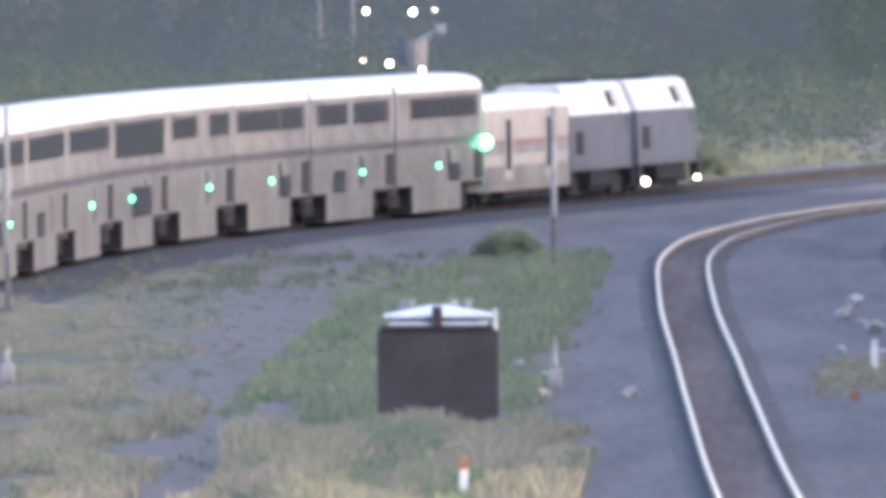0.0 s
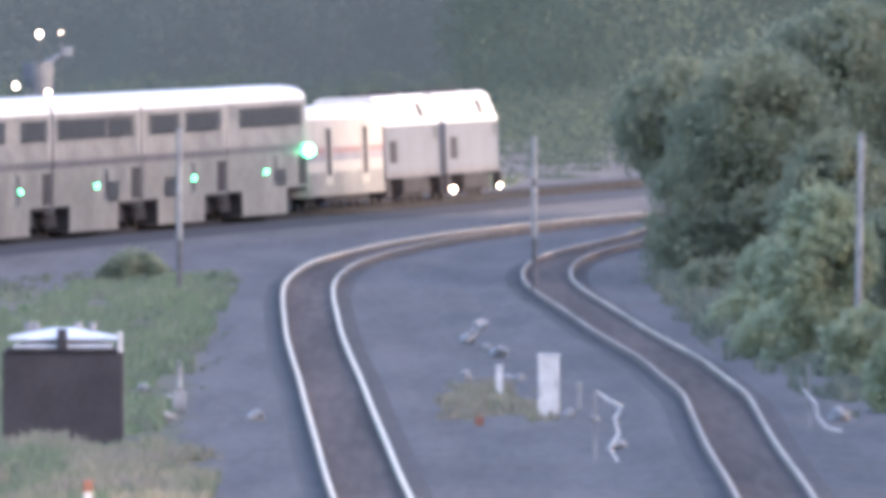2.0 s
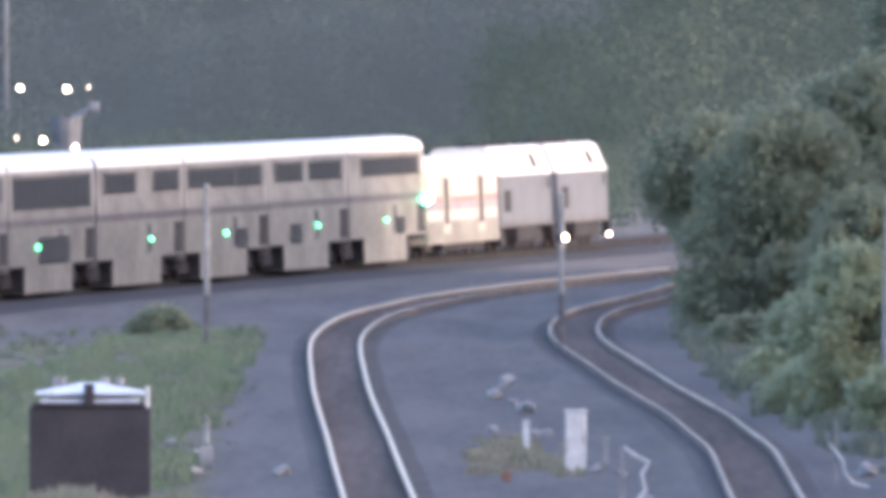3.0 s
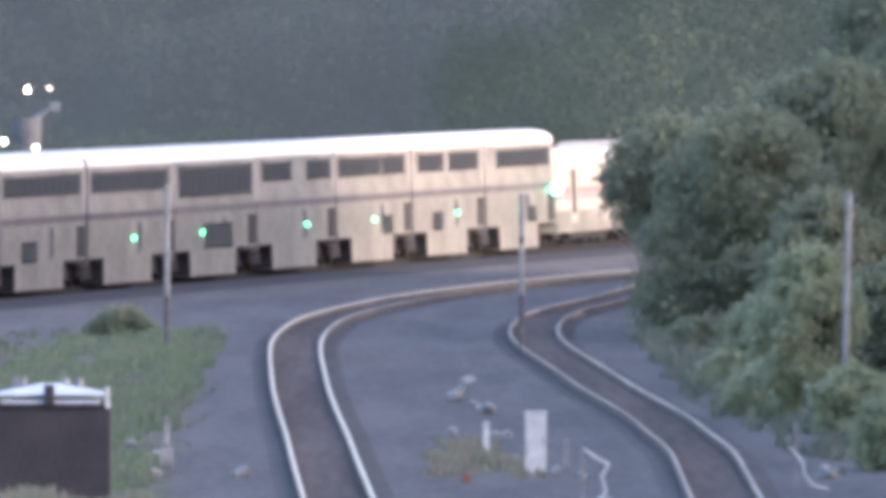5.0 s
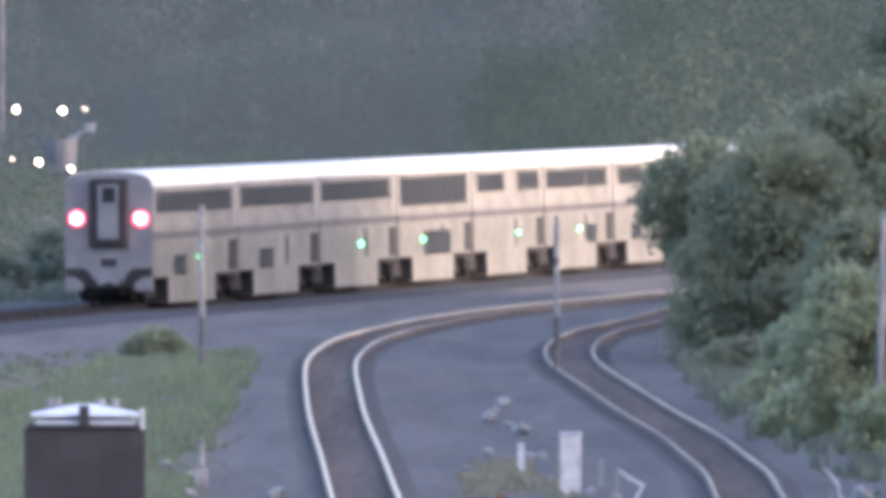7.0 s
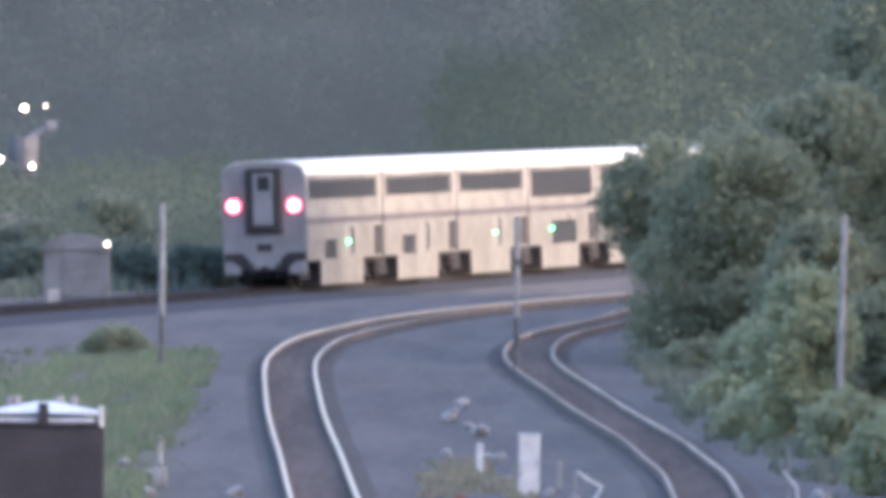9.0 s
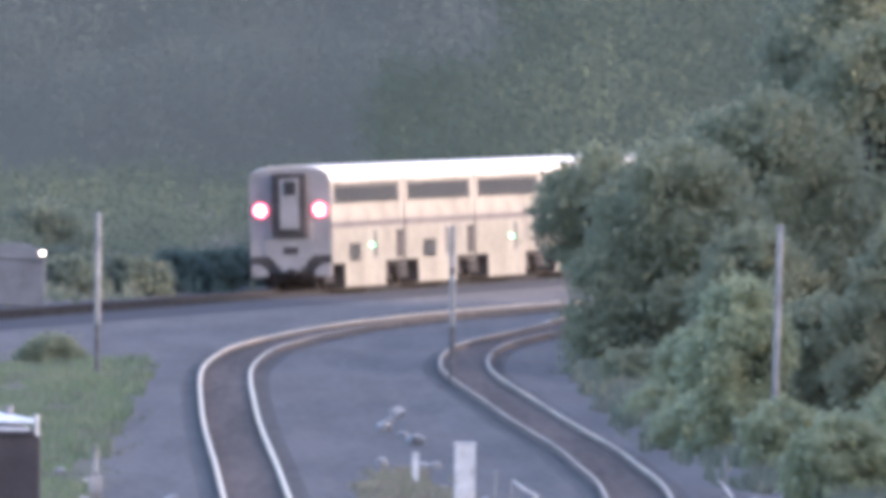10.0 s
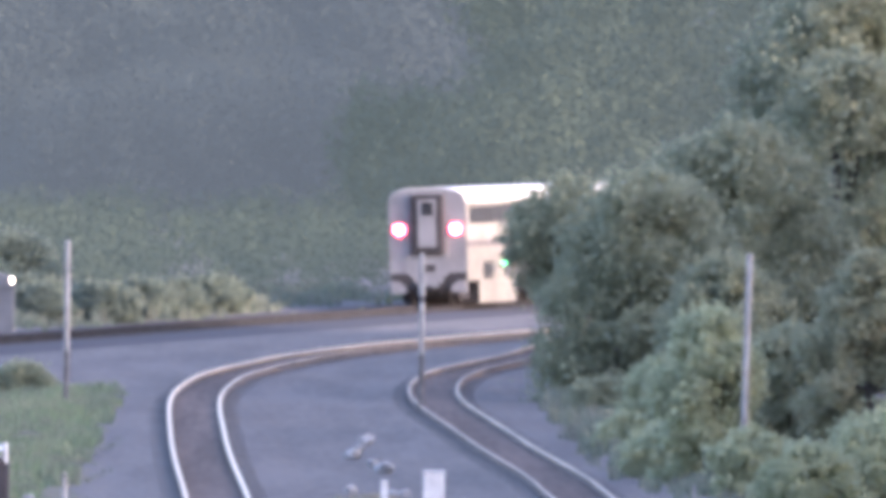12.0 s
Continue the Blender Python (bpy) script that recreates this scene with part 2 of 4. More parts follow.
LINE_1 = [train_line(s)[:2] for s in range(-560, 560, 8)]
LINE_2 = smooth_line([(2.99, 150), (0.50, 450), (-1.24, 600), (-1.77, 660), (-2.12, 700), (-2.45, 740), (-2.82, 780), (-3.15, 820), (-3.40, 860), (-3.63, 900), (-3.70, 930), (-3.49, 960), (-2.97, 990), (-1.77, 1020), (-0.22, 1050), (2.51, 1085), (7.21, 1130), (13.78, 1180), (21.26, 1230), (39.19, 1340), (65.35, 1490)])
LINE_3 = smooth_line([(9.94, 150), (6.25, 450), (6.71, 600), (6.64, 650), (6.69, 690), (6.70, 720), (6.40, 745), (6.16, 770), (5.62, 800), (5.09, 830), (4.66, 860), (4.19, 890), (3.76, 920), (3.62, 945), (3.76, 970), (4.22, 995), (5.16, 1020), (6.89, 1050), (8.13, 1080), (9.29, 1115), (11.31, 1190), (13.79, 1300), (16.60, 1450)])


def along(line):
    """Points of a line with the unit vector to its right."""
    p = np.array(line)
    d = np.gradient(p, axis=0)
    d /= np.linalg.norm(d, axis=1)[:, None]
    return p, np.stack([d[:, 1], -d[:, 0]], 1)


def strip(line, profile):
    """A profile of (across, up) drawn along a line."""
    p, side = along(line)
    bm = bmesh.new()
    rows = [[bm.verts.new((q[0] + s[0] * a, q[1] + s[1] * a, z)) for a, z in profile] for q, s in zip(p, side)]
    for r0, r1 in zip(rows, rows[1:]):
        for i in range(len(profile) - 1):
            bm.faces.new((r0[i], r0[i + 1], r1[i + 1], r1[i]))
    bmesh.ops.recalc_face_normals(bm, faces=bm.faces)
    return bm


def up_facing(bm):
    if sum(f.normal.z * f.calc_area() for f in bm.faces) < 0:
        bmesh.ops.reverse_faces(bm, faces=bm.faces)
    return bm


def track(name, line, label, bed, head, web, wide=2.6, middle=None):
    whole = thing(name, Matrix(), label, "railway track", "", "structure")
    part("ballast_bed", up_facing(strip(line, [(-wide, G - 0.004), (-1.7, -0.008), (1.7, -0.008), (wide, G - 0.004)])), bed, whole)
    part("oily_strip", up_facing(strip(line, [(-0.72, 0.004), (-0.68, 0.02), (0.68, 0.02), (0.72, 0.004)])), middle or TRACKBED, whole, "dark strip between the rails, oil-stained, shade-coloured on the main line")
    for c in (-0.755, 0.755):
        g = -math.copysign(1.0, c)  # towards the gauge side
        rail = part("rail", strip(line, [(c - 0.07, 0.0), (c - 0.07, 0.02), (c - 0.012, 0.04), (c - 0.012, 0.12), (c - 0.052, 0.13), (c - 0.052, 0.165), (c - 0.04, 0.176), (c + 0.04, 0.176), (c + 0.052, 0.165), (c + 0.052, 0.13), (c + 0.012, 0.12), (c + 0.012, 0.04), (c + 0.07, 0.02), (c + 0.07, 0.0)]), web, whole, "steel rail with rusty web")
        part("rail_head", strip(line, [(c - 0.042 * g, 0.1785), (c + 0.042 * g, 0.1785), (c + 0.0545 * g, 0.166), (c + 0.0545 * g, 0.122)]), head, rail, "rail head worn bright on top and gauge face")
    p, side = along(line)
    verts, faces = [], []
    gone = 0.0
    for q0, q1, s in zip(p, p[1:], side):
        span = float(np.linalg.norm(q1 - q0))
        f = (q1 - q0) / span
        while gone < span:
            c = q0 + f * gone
            k = len(verts)
            for z in (-0.05, -0.004):
                for a, b in ((-1.3, -0.11), (1.3, -0.11), (1.3, 0.11), (-1.3, 0.11)):
                    verts.append((*(c + s * a + f * b), z))
            faces += [(k + 4, k + 5, k + 6, k + 7), (k, k + 1, k + 5, k + 4), (k + 1, k + 2, k + 6, k + 5), (k + 2, k + 3, k + 7, k + 6), (k + 3, k, k + 4, k + 7)]
            gone += 0.6
        gone -= span
    me = bpy.data.meshes.new("sleepers")
    me.from_pydata(verts, [], faces)
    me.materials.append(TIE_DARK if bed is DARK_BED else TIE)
    ob = new("sleepers", me)
    ob.parent = whole
    tagged(ob, "grey weathered timber sleepers", kind="stuff")
    return whole


# track_1 takes the shade-dark bed, middle strip and rails
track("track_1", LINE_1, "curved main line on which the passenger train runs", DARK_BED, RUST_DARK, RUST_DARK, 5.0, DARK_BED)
track("track_2", LINE_2, "empty curved track with bright rails and dark bed", BALLAST, RAIL_TOP, RUST)
track("track_3", LINE_3, "empty winding siding with rusty rails and dark bed", BALLAST, DULL_RAIL, RUST)


# ---- vegetation ----
def leaf_cloud(name, centres, radii, count, size, rng, mat, parent, label="", loose=0.9):
    """Leaf sprays on the shells of many uneven clumps: small folded leaves, each a loose piece."""
    centres, radii = np.array(centres), np.array(radii)
    share = radii[:, 0] ** 2
    pick = rng.choice(len(centres), count, p=share / share.sum())
    d = rng.normal(size=(count, 3))
    d /= np.linalg.norm(d, axis=1)[:, None]
    r = 1.0 - 0.6 * rng.random(count) ** 1.5 + 0.9 * rng.random(count) ** 5
    c = centres[pick] + d * radii[pick] * r[:, None]
    c[:, 2] = np.maximum(c[:, 2], 0.02)
    n = 0.45 * d + loose * rng.normal(size=(count, 3))
    n[:, 2] += 0.4
    n /= np.linalg.norm(n, axis=1)[:, None]
    a = np.cross(n, rng.normal(size=(count, 3)))
    a /= np.linalg.norm(a, axis=1)[:, None] + 1e-9
    b = np.cross(n, a)
    s = (size * (0.6 + 0.8 * rng.random(count)))[:, None]
    v = np.stack([c - a * s, c - b * s * 0.42 + n * s * 0.12, c + a * s, c + b * s * 0.42 + n * s * 0.12], 1).reshape(-1, 3)
    i = np.arange(count)[:, None] * 4
    f = np.concatenate([i + [[0, 1, 2]], i + [[0, 2, 3]]], 0)
    me = bpy.data.meshes.new(name)
    me.from_pydata(v.tolist(), [], f.tolist())
    me.materials.append(mat)
    ob = new(name, me)
    ob.parent = parent
    return tagged(ob, label)


def limb(bm, a, b, r0, r1, sides=7):
    a, b = Vector(a), Vector(b)
    m = Matrix.Translation((a + b) / 2) @ (b - a).to_track_quat("Z", "Y").to_matrix().to_4x4()
    bmesh.ops.create_cone(bm, cap_ends=True, segments=sides, radius1=r0, radius2=r1, depth=(b - a).length, matrix=m)


def plant(name, height, width, low, leaves, size, mat, seed, label, category, at, group=""):
    """A tree or bush: tapered trunk and limbs under a crown of many clumps. low: the crown's foot as a share of the height."""
    rng = np.random.default_rng(seed)
    root = thing(name, at, label, category, group)
    centres, radii = [], []
    n = 170 if height > 6 else 110
    zc, hz = height * (1 + low) / 2, height * (1 - low) / 2
    for k in range(n):
        d = rng.normal(size=3)
        d /= np.linalg.norm(d)
        q = rng.random() ** 0.45
        rr = width * (0.045 + 0.09 * rng.random() ** 1.5)
        flat = min(rr * 0.8, hz * 0.5)
        lean = 1.0 - 0.35 * max(0.0, d[2])
        if low < 0.1:
            up = rng.random() ** 0.9
            reach = max(0.05, width / 2 - rr) * math.sqrt(max(0.0, 1 - (max(0.0, up - 0.3) / 0.7) ** 2.4))
            side = rng.uniform(0, 2 * math.pi)
            out_ = reach * rng.random() ** 0.4
            centres.append((math.cos(side) * out_, math.sin(side) * out_, height * low + 0.3 * flat + up * (height * (1 - low) - 1.3 * flat)))
            radii.append((rr * rng.uniform(0.8, 1.4), rr * rng.uniform(0.8, 1.4), flat * rng.uniform(0.9, 1.5)))
            continue
        centres.append((d[0] * q * max(0.05, width / 2 - rr) * lean, d[1] * q * max(0.05, width / 2 - rr) * lean, zc + d[2] * q * max(0.05, hz - flat)))
        radii.append((rr * rng.uniform(0.8, 1.4), rr * rng.uniform(0.8, 1.4), flat * rng.uniform(0.9, 1.6)))
    bm = bmesh.new()
    top = (0.1 * width * rng.normal() * 0.3, 0.0, height * 0.72)
    base = 0.028 * height + 0.03
    mid = (top[0] * 0.3, 0.05 * width, height * 0.35)
    limb(bm, (0, 0, -0.25), mid, base, base * 0.7)
    limb(bm, mid, top, base * 0.7, base * 0.25)
    for k in range(0, n, 14):
        z = max(0.15 * height, min(centres[k][2] - 0.08 * height, height * 0.6))
        f = z / height
        start = (mid[0] * min(1, f / 0.35), mid[1] * min(1, f / 0.35), z) if f < 0.35 else (mid[0], mid[1], min(z, height * 0.36))
        limb(bm, start, centres[k], base * 0.32, base * 0.08, 5)
    part("trunk", bm, BARK, root, "brown tapered trunk with limbs")
    leaf_cloud("crown", centres, radii, leaves, size, rng, mat, root)
    return root


# a wooded hillside closes the view, far behind the railway
def hillside():
    xs = np.concatenate([np.linspace(-900, -110, 24), np.arange(-105, 105, 3.0), np.linspace(110, 900, 24)])
    ys = np.concatenate([np.arange(1700, 1960, 4.0), np.linspace(1970, 2500, 30)])
    verts, faces = [], []
    for y in ys:
        for x in xs:
            rise = 0.42 * (y - 1700) ** 0.98
            lump = 2.6 * noise.noise(Vector((x / 5.5, y / 9.0, 0.3))) + 5 * noise.noise(Vector((x / 22.0, y / 30.0, 7.7)))
            verts.append((x, y, G - 0.5 + rise + max(0.0, lump + 2.0) * min(1.0, (y - 1700) / 6)))
    w = len(xs)
    for j in range(len(ys) - 1):
        for i in range(w - 1):
            a = j * w + i
            faces.append((a, a + 1, a + w + 1, a + w))
    me = bpy.data.meshes.new("backdrop")
    me.from_pydata(verts, [], faces)
    me.shade_smooth()
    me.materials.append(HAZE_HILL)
    tagged(new("backdrop", me), "hazy blue-green wooded hillside far behind the railway", "hillside", "", "structure")
    r = np.random.default_rng(3)

    def crowns(spots, spread):
        """Clumps of each tree crown round its place, as (x, y, z, radius)."""
        centres, radii = [], []
        for x, y, z, rr in spots:
            for _ in range(7):
                d = r.normal(size=3)
                d /= np.linalg.norm(d)
                q = rr * r.uniform(0.3, 0.55)
                centres.append((x + d[0] * rr * spread, y + d[1] * rr * spread, z + d[2] * rr * spread * 1.1))
                radii.append((q, q, q * r.uniform(0.9, 1.3)))
        return centres, radii

    spots = []
    for k in range(420):
        x, y = r.uniform(-75, 12), 1700 + 62 * r.random()
        spots.append((x, y, 0.42 * (y - 1698) + r.uniform(1.0, 4.0), 2.2 + 2.8 * r.random()))
    spots += [(-32 + 1.6 * k + r.uniform(-0.5, 0.5), 1655 + 8 * r.random(), 2.2 + r.uniform(-0.8, 0.5), 2.6) for k in range(7)]
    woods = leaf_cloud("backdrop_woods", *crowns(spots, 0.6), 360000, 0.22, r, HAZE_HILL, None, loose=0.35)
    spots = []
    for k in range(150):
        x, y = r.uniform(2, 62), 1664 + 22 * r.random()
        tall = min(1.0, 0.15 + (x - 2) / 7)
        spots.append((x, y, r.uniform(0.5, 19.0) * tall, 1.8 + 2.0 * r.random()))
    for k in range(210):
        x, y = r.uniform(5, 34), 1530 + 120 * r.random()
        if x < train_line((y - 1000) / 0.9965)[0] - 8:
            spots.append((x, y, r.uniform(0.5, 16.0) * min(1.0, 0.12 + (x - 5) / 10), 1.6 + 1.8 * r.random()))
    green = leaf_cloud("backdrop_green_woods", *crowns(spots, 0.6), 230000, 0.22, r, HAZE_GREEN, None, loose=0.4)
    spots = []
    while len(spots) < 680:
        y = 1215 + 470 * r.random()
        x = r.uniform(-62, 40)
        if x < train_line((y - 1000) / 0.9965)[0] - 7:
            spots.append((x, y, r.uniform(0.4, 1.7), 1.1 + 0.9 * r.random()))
    # the thicket's haze is the same painted glow, from just behind the line
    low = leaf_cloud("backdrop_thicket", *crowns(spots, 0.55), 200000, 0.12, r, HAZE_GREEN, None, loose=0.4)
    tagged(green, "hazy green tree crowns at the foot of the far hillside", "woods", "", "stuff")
    tagged(woods, "hazy blue-green leafy woods on the far hillside", "woods", "", "stuff")
    tagged(low, "low hazy green thicket on the flat before the hillside", "thicket", "", "stuff")


hillside()
rng = random.Random(5)
# low scrub behind the train's track
scrub = [plant("bush", h, w, 0.0, 6500, 0.13, m, 80 + k, "low green scrub bush behind the railway line", "bush", pose(x, y, G), "scrub behind the line")
         for k, (h, w, x, y, m) in enumerate([(1.5, 3.6, -17.5, 1150, LEAF_FAR), (2.1, 4.4, -20, 1230, LEAF_FAR), (2.7, 5.2, -13, 1290, LEAF_FAR)])]
for k in range(8):
    y = 1165 + 8.2 * k
    edge = train_line((y - 1000) / 0.9965)[0] - 5.5
    for x in (edge - rng.uniform(0, 3), edge - rng.uniform(5, 15), edge - rng.uniform(15, 34)):
        big = 2 if y > 1300 else (1 if y > 1215 else 0)
        if -36 < x:
            copy_thing(scrub[max(0, big - rng.choice((0, 0, 1)))], pose(x, y + rng.uniform(-4, 4), G, 0, 0, rng.uniform(0, 360)))
# trees and bushes beside the siding
SIDE = "bushes beside the siding"
for k, (x, y, h, w, low, n, size, mat, what) in enumerate([
        (10.3, 945, 7.3, 7.4, 0.0, 11000, 0.2, LEAF_DARK, "broad dark green rounded tree beside the siding"),
        (8.1, 968, 7.2, 5.2, 0.36, 8000, 0.2, LEAF_DARK, "dark green overhanging tree beside the siding"),
        (13.2, 958, 8.8, 7.8, 0.0, 11000, 0.22, LEAF_DARK, "dark green rounded tree beside the siding"),
        (17.0, 978, 11.0, 8.0, 0.0, 10000, 0.22, LEAF_DARK, "dark green tree beside the siding"),
        (12.4, 925, 4.6, 5.0, 0.0, 7000, 0.2, LEAF_DARK, "low dark green bush beside the siding"),
        (13.0, 832, 3.6, 3.6, 0.0, 6000, 0.18, LEAF_DARK, "dark green bush beside the siding"),
        (16.2, 760, 3.4, 4.0, 0.0, 6000, 0.15, LEAF_LIGHT, "light green bush beside the siding"),
        (10.0, 862, 2.3, 3.2, 0.0, 7500, 0.15, LEAF_LIGHT, "light green bush beside the siding"),
        (8.6, 905, 1.2, 2.6, 0.0, 4000, 0.15, LEAF_DARK, "low dark green bush at the foot of the trees"),
        (10.0, 775, 4.5, 3.3, 0.0, 9000, 0.14, LEAF_LIGHT, "full light green bush beside the siding"),
        (9.1, 785, 1.4, 2.6, 0.0, 5000, 0.14, LEAF_LIGHT, "low spreading light green bush beside the siding"),
        (8.6, 830, 1.1, 2.2, 0.0, 4500, 0.14, LEAF_LIGHT, "low light green bush beside the siding"),
        (10.9, 756, 1.7, 2.4, 0.0, 4500, 0.14, LEAF_LIGHT, "light green bush beside the siding"),
        (9.9, 815, 2.4, 2.6, 0.0, 4500, 0.14, LEAF_LIGHT, "small light green bush beside the siding"),
        (13.6, 722, 2.6, 4.0, 0.0, 6500, 0.14, LEAF_LIGHT, "spreading light green bush beside the siding"),
        (11.4, 702, 2.1, 2.8, 0.0, 4500, 0.13, LEAF_LIGHT, "low light green bush beside the siding"),
        (14.6, 800, 5.8, 4.2, 0.0, 7500, 0.16, LEAF_RUST, "yellowing olive tree beside the siding"),
        (17.2, 1010, 14.0, 9.0, 0.02, 11000, 0.26, LEAF_DARK, "tall dark green tree beside the siding"),
        (23.5, 1040, 16.0, 9.5, 0.02, 9000, 0.28, LEAF_DARK, "tall dark green tree beside the siding"),
        (19.5, 985, 9.0, 7.0, 0.0, 8000, 0.22, LEAF_DARK, "dark green tree beside the siding")]):
    plant("tree" if h > 5 else "bush", h, w, low, int(n * 3.2), size * 0.62, mat, 120 + k, what, "tree" if h > 5 else "bush", pose(x, y, G), SIDE)

# unseen wood east of the siding, added for evening shade over near main line
tall = plant("tree", 24.0, 13.0, 0.03, 6000, 0.8, LEAF_DARK, 171, "tall dark green broadleaf tree of the unseen shading wood", "tree", pose(45, 1140, G), "wood beside the siding")
# the row runs on towards the camera to shade the foreground evenly
for k, y in enumerate(range(560, 1136, 11)):
    copy_thing(tall, pose(45.5 + 3.5 * math.sin(k * 2.4), y + 2 * math.cos(k * 1.7), G, 0, 0, 71 * k))


def inside(x, y, poly):
    odd = False
    for (x0, y0), (x1, y1) in zip(poly, poly[1:] + poly[:1]):
        if (y0 > y) != (y1 > y) and x < (x1 - x0) * (y - y0) / (y1 - y0) + x0:
            odd = not odd
    return odd


def grass(name, poly, count, height, mat, seed, label, ragged=0.0):
    """Tufts of blades over a patch of ground; ragged: how far bare places break it up."""
    r = random.Random(seed)
    xs, ys = [p[0] for p in poly], [p[1] for p in poly]
    verts, faces = [], []
    made = tries = 0
    while made < count and tries < count * 8:
        tries += 1
        x, y = r.uniform(min(xs), max(xs)), r.uniform(min(ys), max(ys))
        soft_x, soft_y = x + r.gauss(0, 0.8) + 1.2 * noise.noise(Vector((x * 0.3, y * 0.04, 9.0))), y + r.gauss(0, 12.0)
        lumps = noise.noise(Vector((x * 0.55, y * 0.05, seed)))
        if not inside(soft_x, soft_y, poly) or lumps < ragged:
            continue
        made += 1
        tall = height * (0.35 + 1.1 * r.random()) * max(0.25, 1 + 1.3 * lumps)
        for _ in range(7):
            a, bend_ = r.uniform(0, 6.28), r.uniform(0.1, 0.55) * tall
            bx, by = x + r.uniform(-0.14, 0.14), y + r.uniform(-0.14, 0.14)
            w = 0.03 + 0.03 * r.random()
            k = len(verts)
            dx, dy = math.cos(a), math.sin(a)
            verts += [(bx - dy * w, by + dx * w, G - 0.02), (bx + dy * w, by - dx * w, G - 0.02), (bx + dx * bend_ * 0.4 + dy * w * 0.7, by + dy * bend_ * 0.4 - dx * w * 0.7, tall * 0.6 + G), (bx + dx * bend_, by + dy * bend_, tall + G)]
            faces += [(k, k + 1, k + 2), (k, k + 2, k + 3)]
    me = bpy.data.meshes.new(name)
    me.from_pydata(verts, [], faces)
    me.materials.append(mat)
    return tagged(new(name, me), label, "grass", "", "stuff")


SOIL = material("weedy_soil", (0.162, 0.143, 0.116), 0.95, 0.0, 0.2, 0.25, 3.0, 0.4, second=(0.125, 0.128, 0.088), spec=0.1, stretch=(1, 0.12, 1))
edge_y = np.arange(545, 935, 3.0)
rough = random.Random(31)
east = [(np.interp(y, [545, 640, 700, 880, 935], [-4.6, -5.0, -5.9, -6.3, -10.5]) + rough.gauss(0, 0.25), y) for y in edge_y]
west = [(-32.0, y) for y in edge_y[::-1]]
sheet("verge", east + west, G + 0.005, SOIL, "bare soil with thin weeds beside the railway", "ground")
grass("grass", [(-13, 750), (-11.9, 677), (-8.7, 652), (-6.5, 655), (-6.6, 760), (-6.9, 841), (-6.0, 905), (-7.6, 962), (-9.8, 950), (-11.6, 850)], 9500, 0.24, GRASS, 1, "rough green grass growing round the brown shed", -0.25)
grass("dry_grass", [(-11.6, 640), (-8, 646), (-5.0, 646), (-4.4, 560), (-10.6, 545)], 7500, 0.36, DRY, 2, "tall dry grass before the brown shed", -0.3)
grass("grass", [(-9.6, 640), (-7.2, 640), (-6.2, 560), (-8.6, 548)], 1500, 0.3, GRASS, 14, "green grass among the dry before the shed", -0.2)
grass("dry_grass", [(-21, 690), (-15.2, 690), (-12.9, 560), (-19, 540)], 4600, 0.24, DRY, 3, "dry and green grass beside the dirt road", G)
grass("grass", [(-25, 870), (-16.9, 830), (-14.9, 700), (-20, 690)], 3000, 0.1, DRY, 4, "sparse low grass on bare soil", 0.0)
grass("grass", [(-24, 905), (-17.5, 850), (-13, 905), (-11, 985), (-18, 960)], 450, 0.13, WEED, 5, "thin strip of grass beside the ballast", 0.0)
grass("grass", [(0.2, 690), (2.9, 690), (2.6, 745), (0.5, 740)], 420, 0.15, DRY, 6, "small patch of dry grass round a marker", -0.1)
grass("grass", [(-25, 900), (-22, 560), (-6, 555), (-5.4, 700), (-6, 880), (-12, 930)], 3000, 0.06, WEED, 12, "thin low weeds on bare soil", -0.5)
grass("grass", [(6.9, 960), (8.3, 845), (9.6, 765), (11.5, 690), (14, 690), (13, 800), (11, 960)], 4200, 0.3, WEED, 7, "weeds along the foot of the bushes", G)
grass("grass", [(-26, 1100), (-15, 1125), (-4, 1215), (4, 1300), (-4, 1330), (-30, 1200)], 4200, 0.4, WEED, 8, "rough grass behind the railway line", -0.25)
road_y = np.arange(540, 925, 4.0)
road_mid = np.interp(road_y, [545, 680, 760, 905], [-11.8, -13.2, -14.1, -15.6])
wobble = random.Random(9)
sheet("dirt_road", [(m - 1.3 - wobble.uniform(0, 0.7), y) for m, y in zip(road_mid, road_y)] + [(m + 1.3 + wobble.uniform(0, 0.7), y) for m, y in zip(road_mid[::-1], road_y[::-1])], G + 0.012, DIRT, "pale bare dirt road", "road")
tagged(plant("bush", 1.0, 2.5, 0.0, 5000, 0.1, LEAF_DARK, 301, "small dark green bush in the grass", "bush", pose(-9.2, 943, G)))


# ---- train ----
def car_profile(half, foot, wall, top):
    """Roof shell above the side wall, as (x, z)."""
    pts = []
    for k in range(13):
        a = math.pi * k / 12
        c, s = math.cos(a), math.sin(a)
        pts.append((half * math.copysign(abs(c) ** 0.62, c), wall + (top - wall) * abs(s) ** 0.75))
    return pts


def bogie(parent, y, wheel_r=0.46):
    frame_ = part("bogie", box(-1.12, 1.12, -1.75, 1.75, 0.5, 1.1, bevel=0.06), UNDER, parent, "dark grimy wheel truck", pose(0, y, 0))
    for x in (-0.755, 0.755):
        for dy in (-1.3, 1.3):
            bm = rod(wheel_r, 0.13, "X", 24)
            part("wheel", bm, WHEEL, frame_, at=pose(x, dy, wheel_r + 0.178))
    for x in (-1.08, 1.08):
        part("side_frame", prism([(-0.08, 0.42), (0.08, 0.42), (0.08, 0.86), (-0.08, 0.86)], -1.6, 1.6), UNDER, frame_, at=pose(x, 0, 0))
    for dy in (-1.3, 1.3):
        part("axle", rod(0.09, 1.5, "X"), WHEEL, frame_, at=pose(0, dy, wheel_r + 0.178))
    return frame_


CAR = 25.91
HALF = 12.66


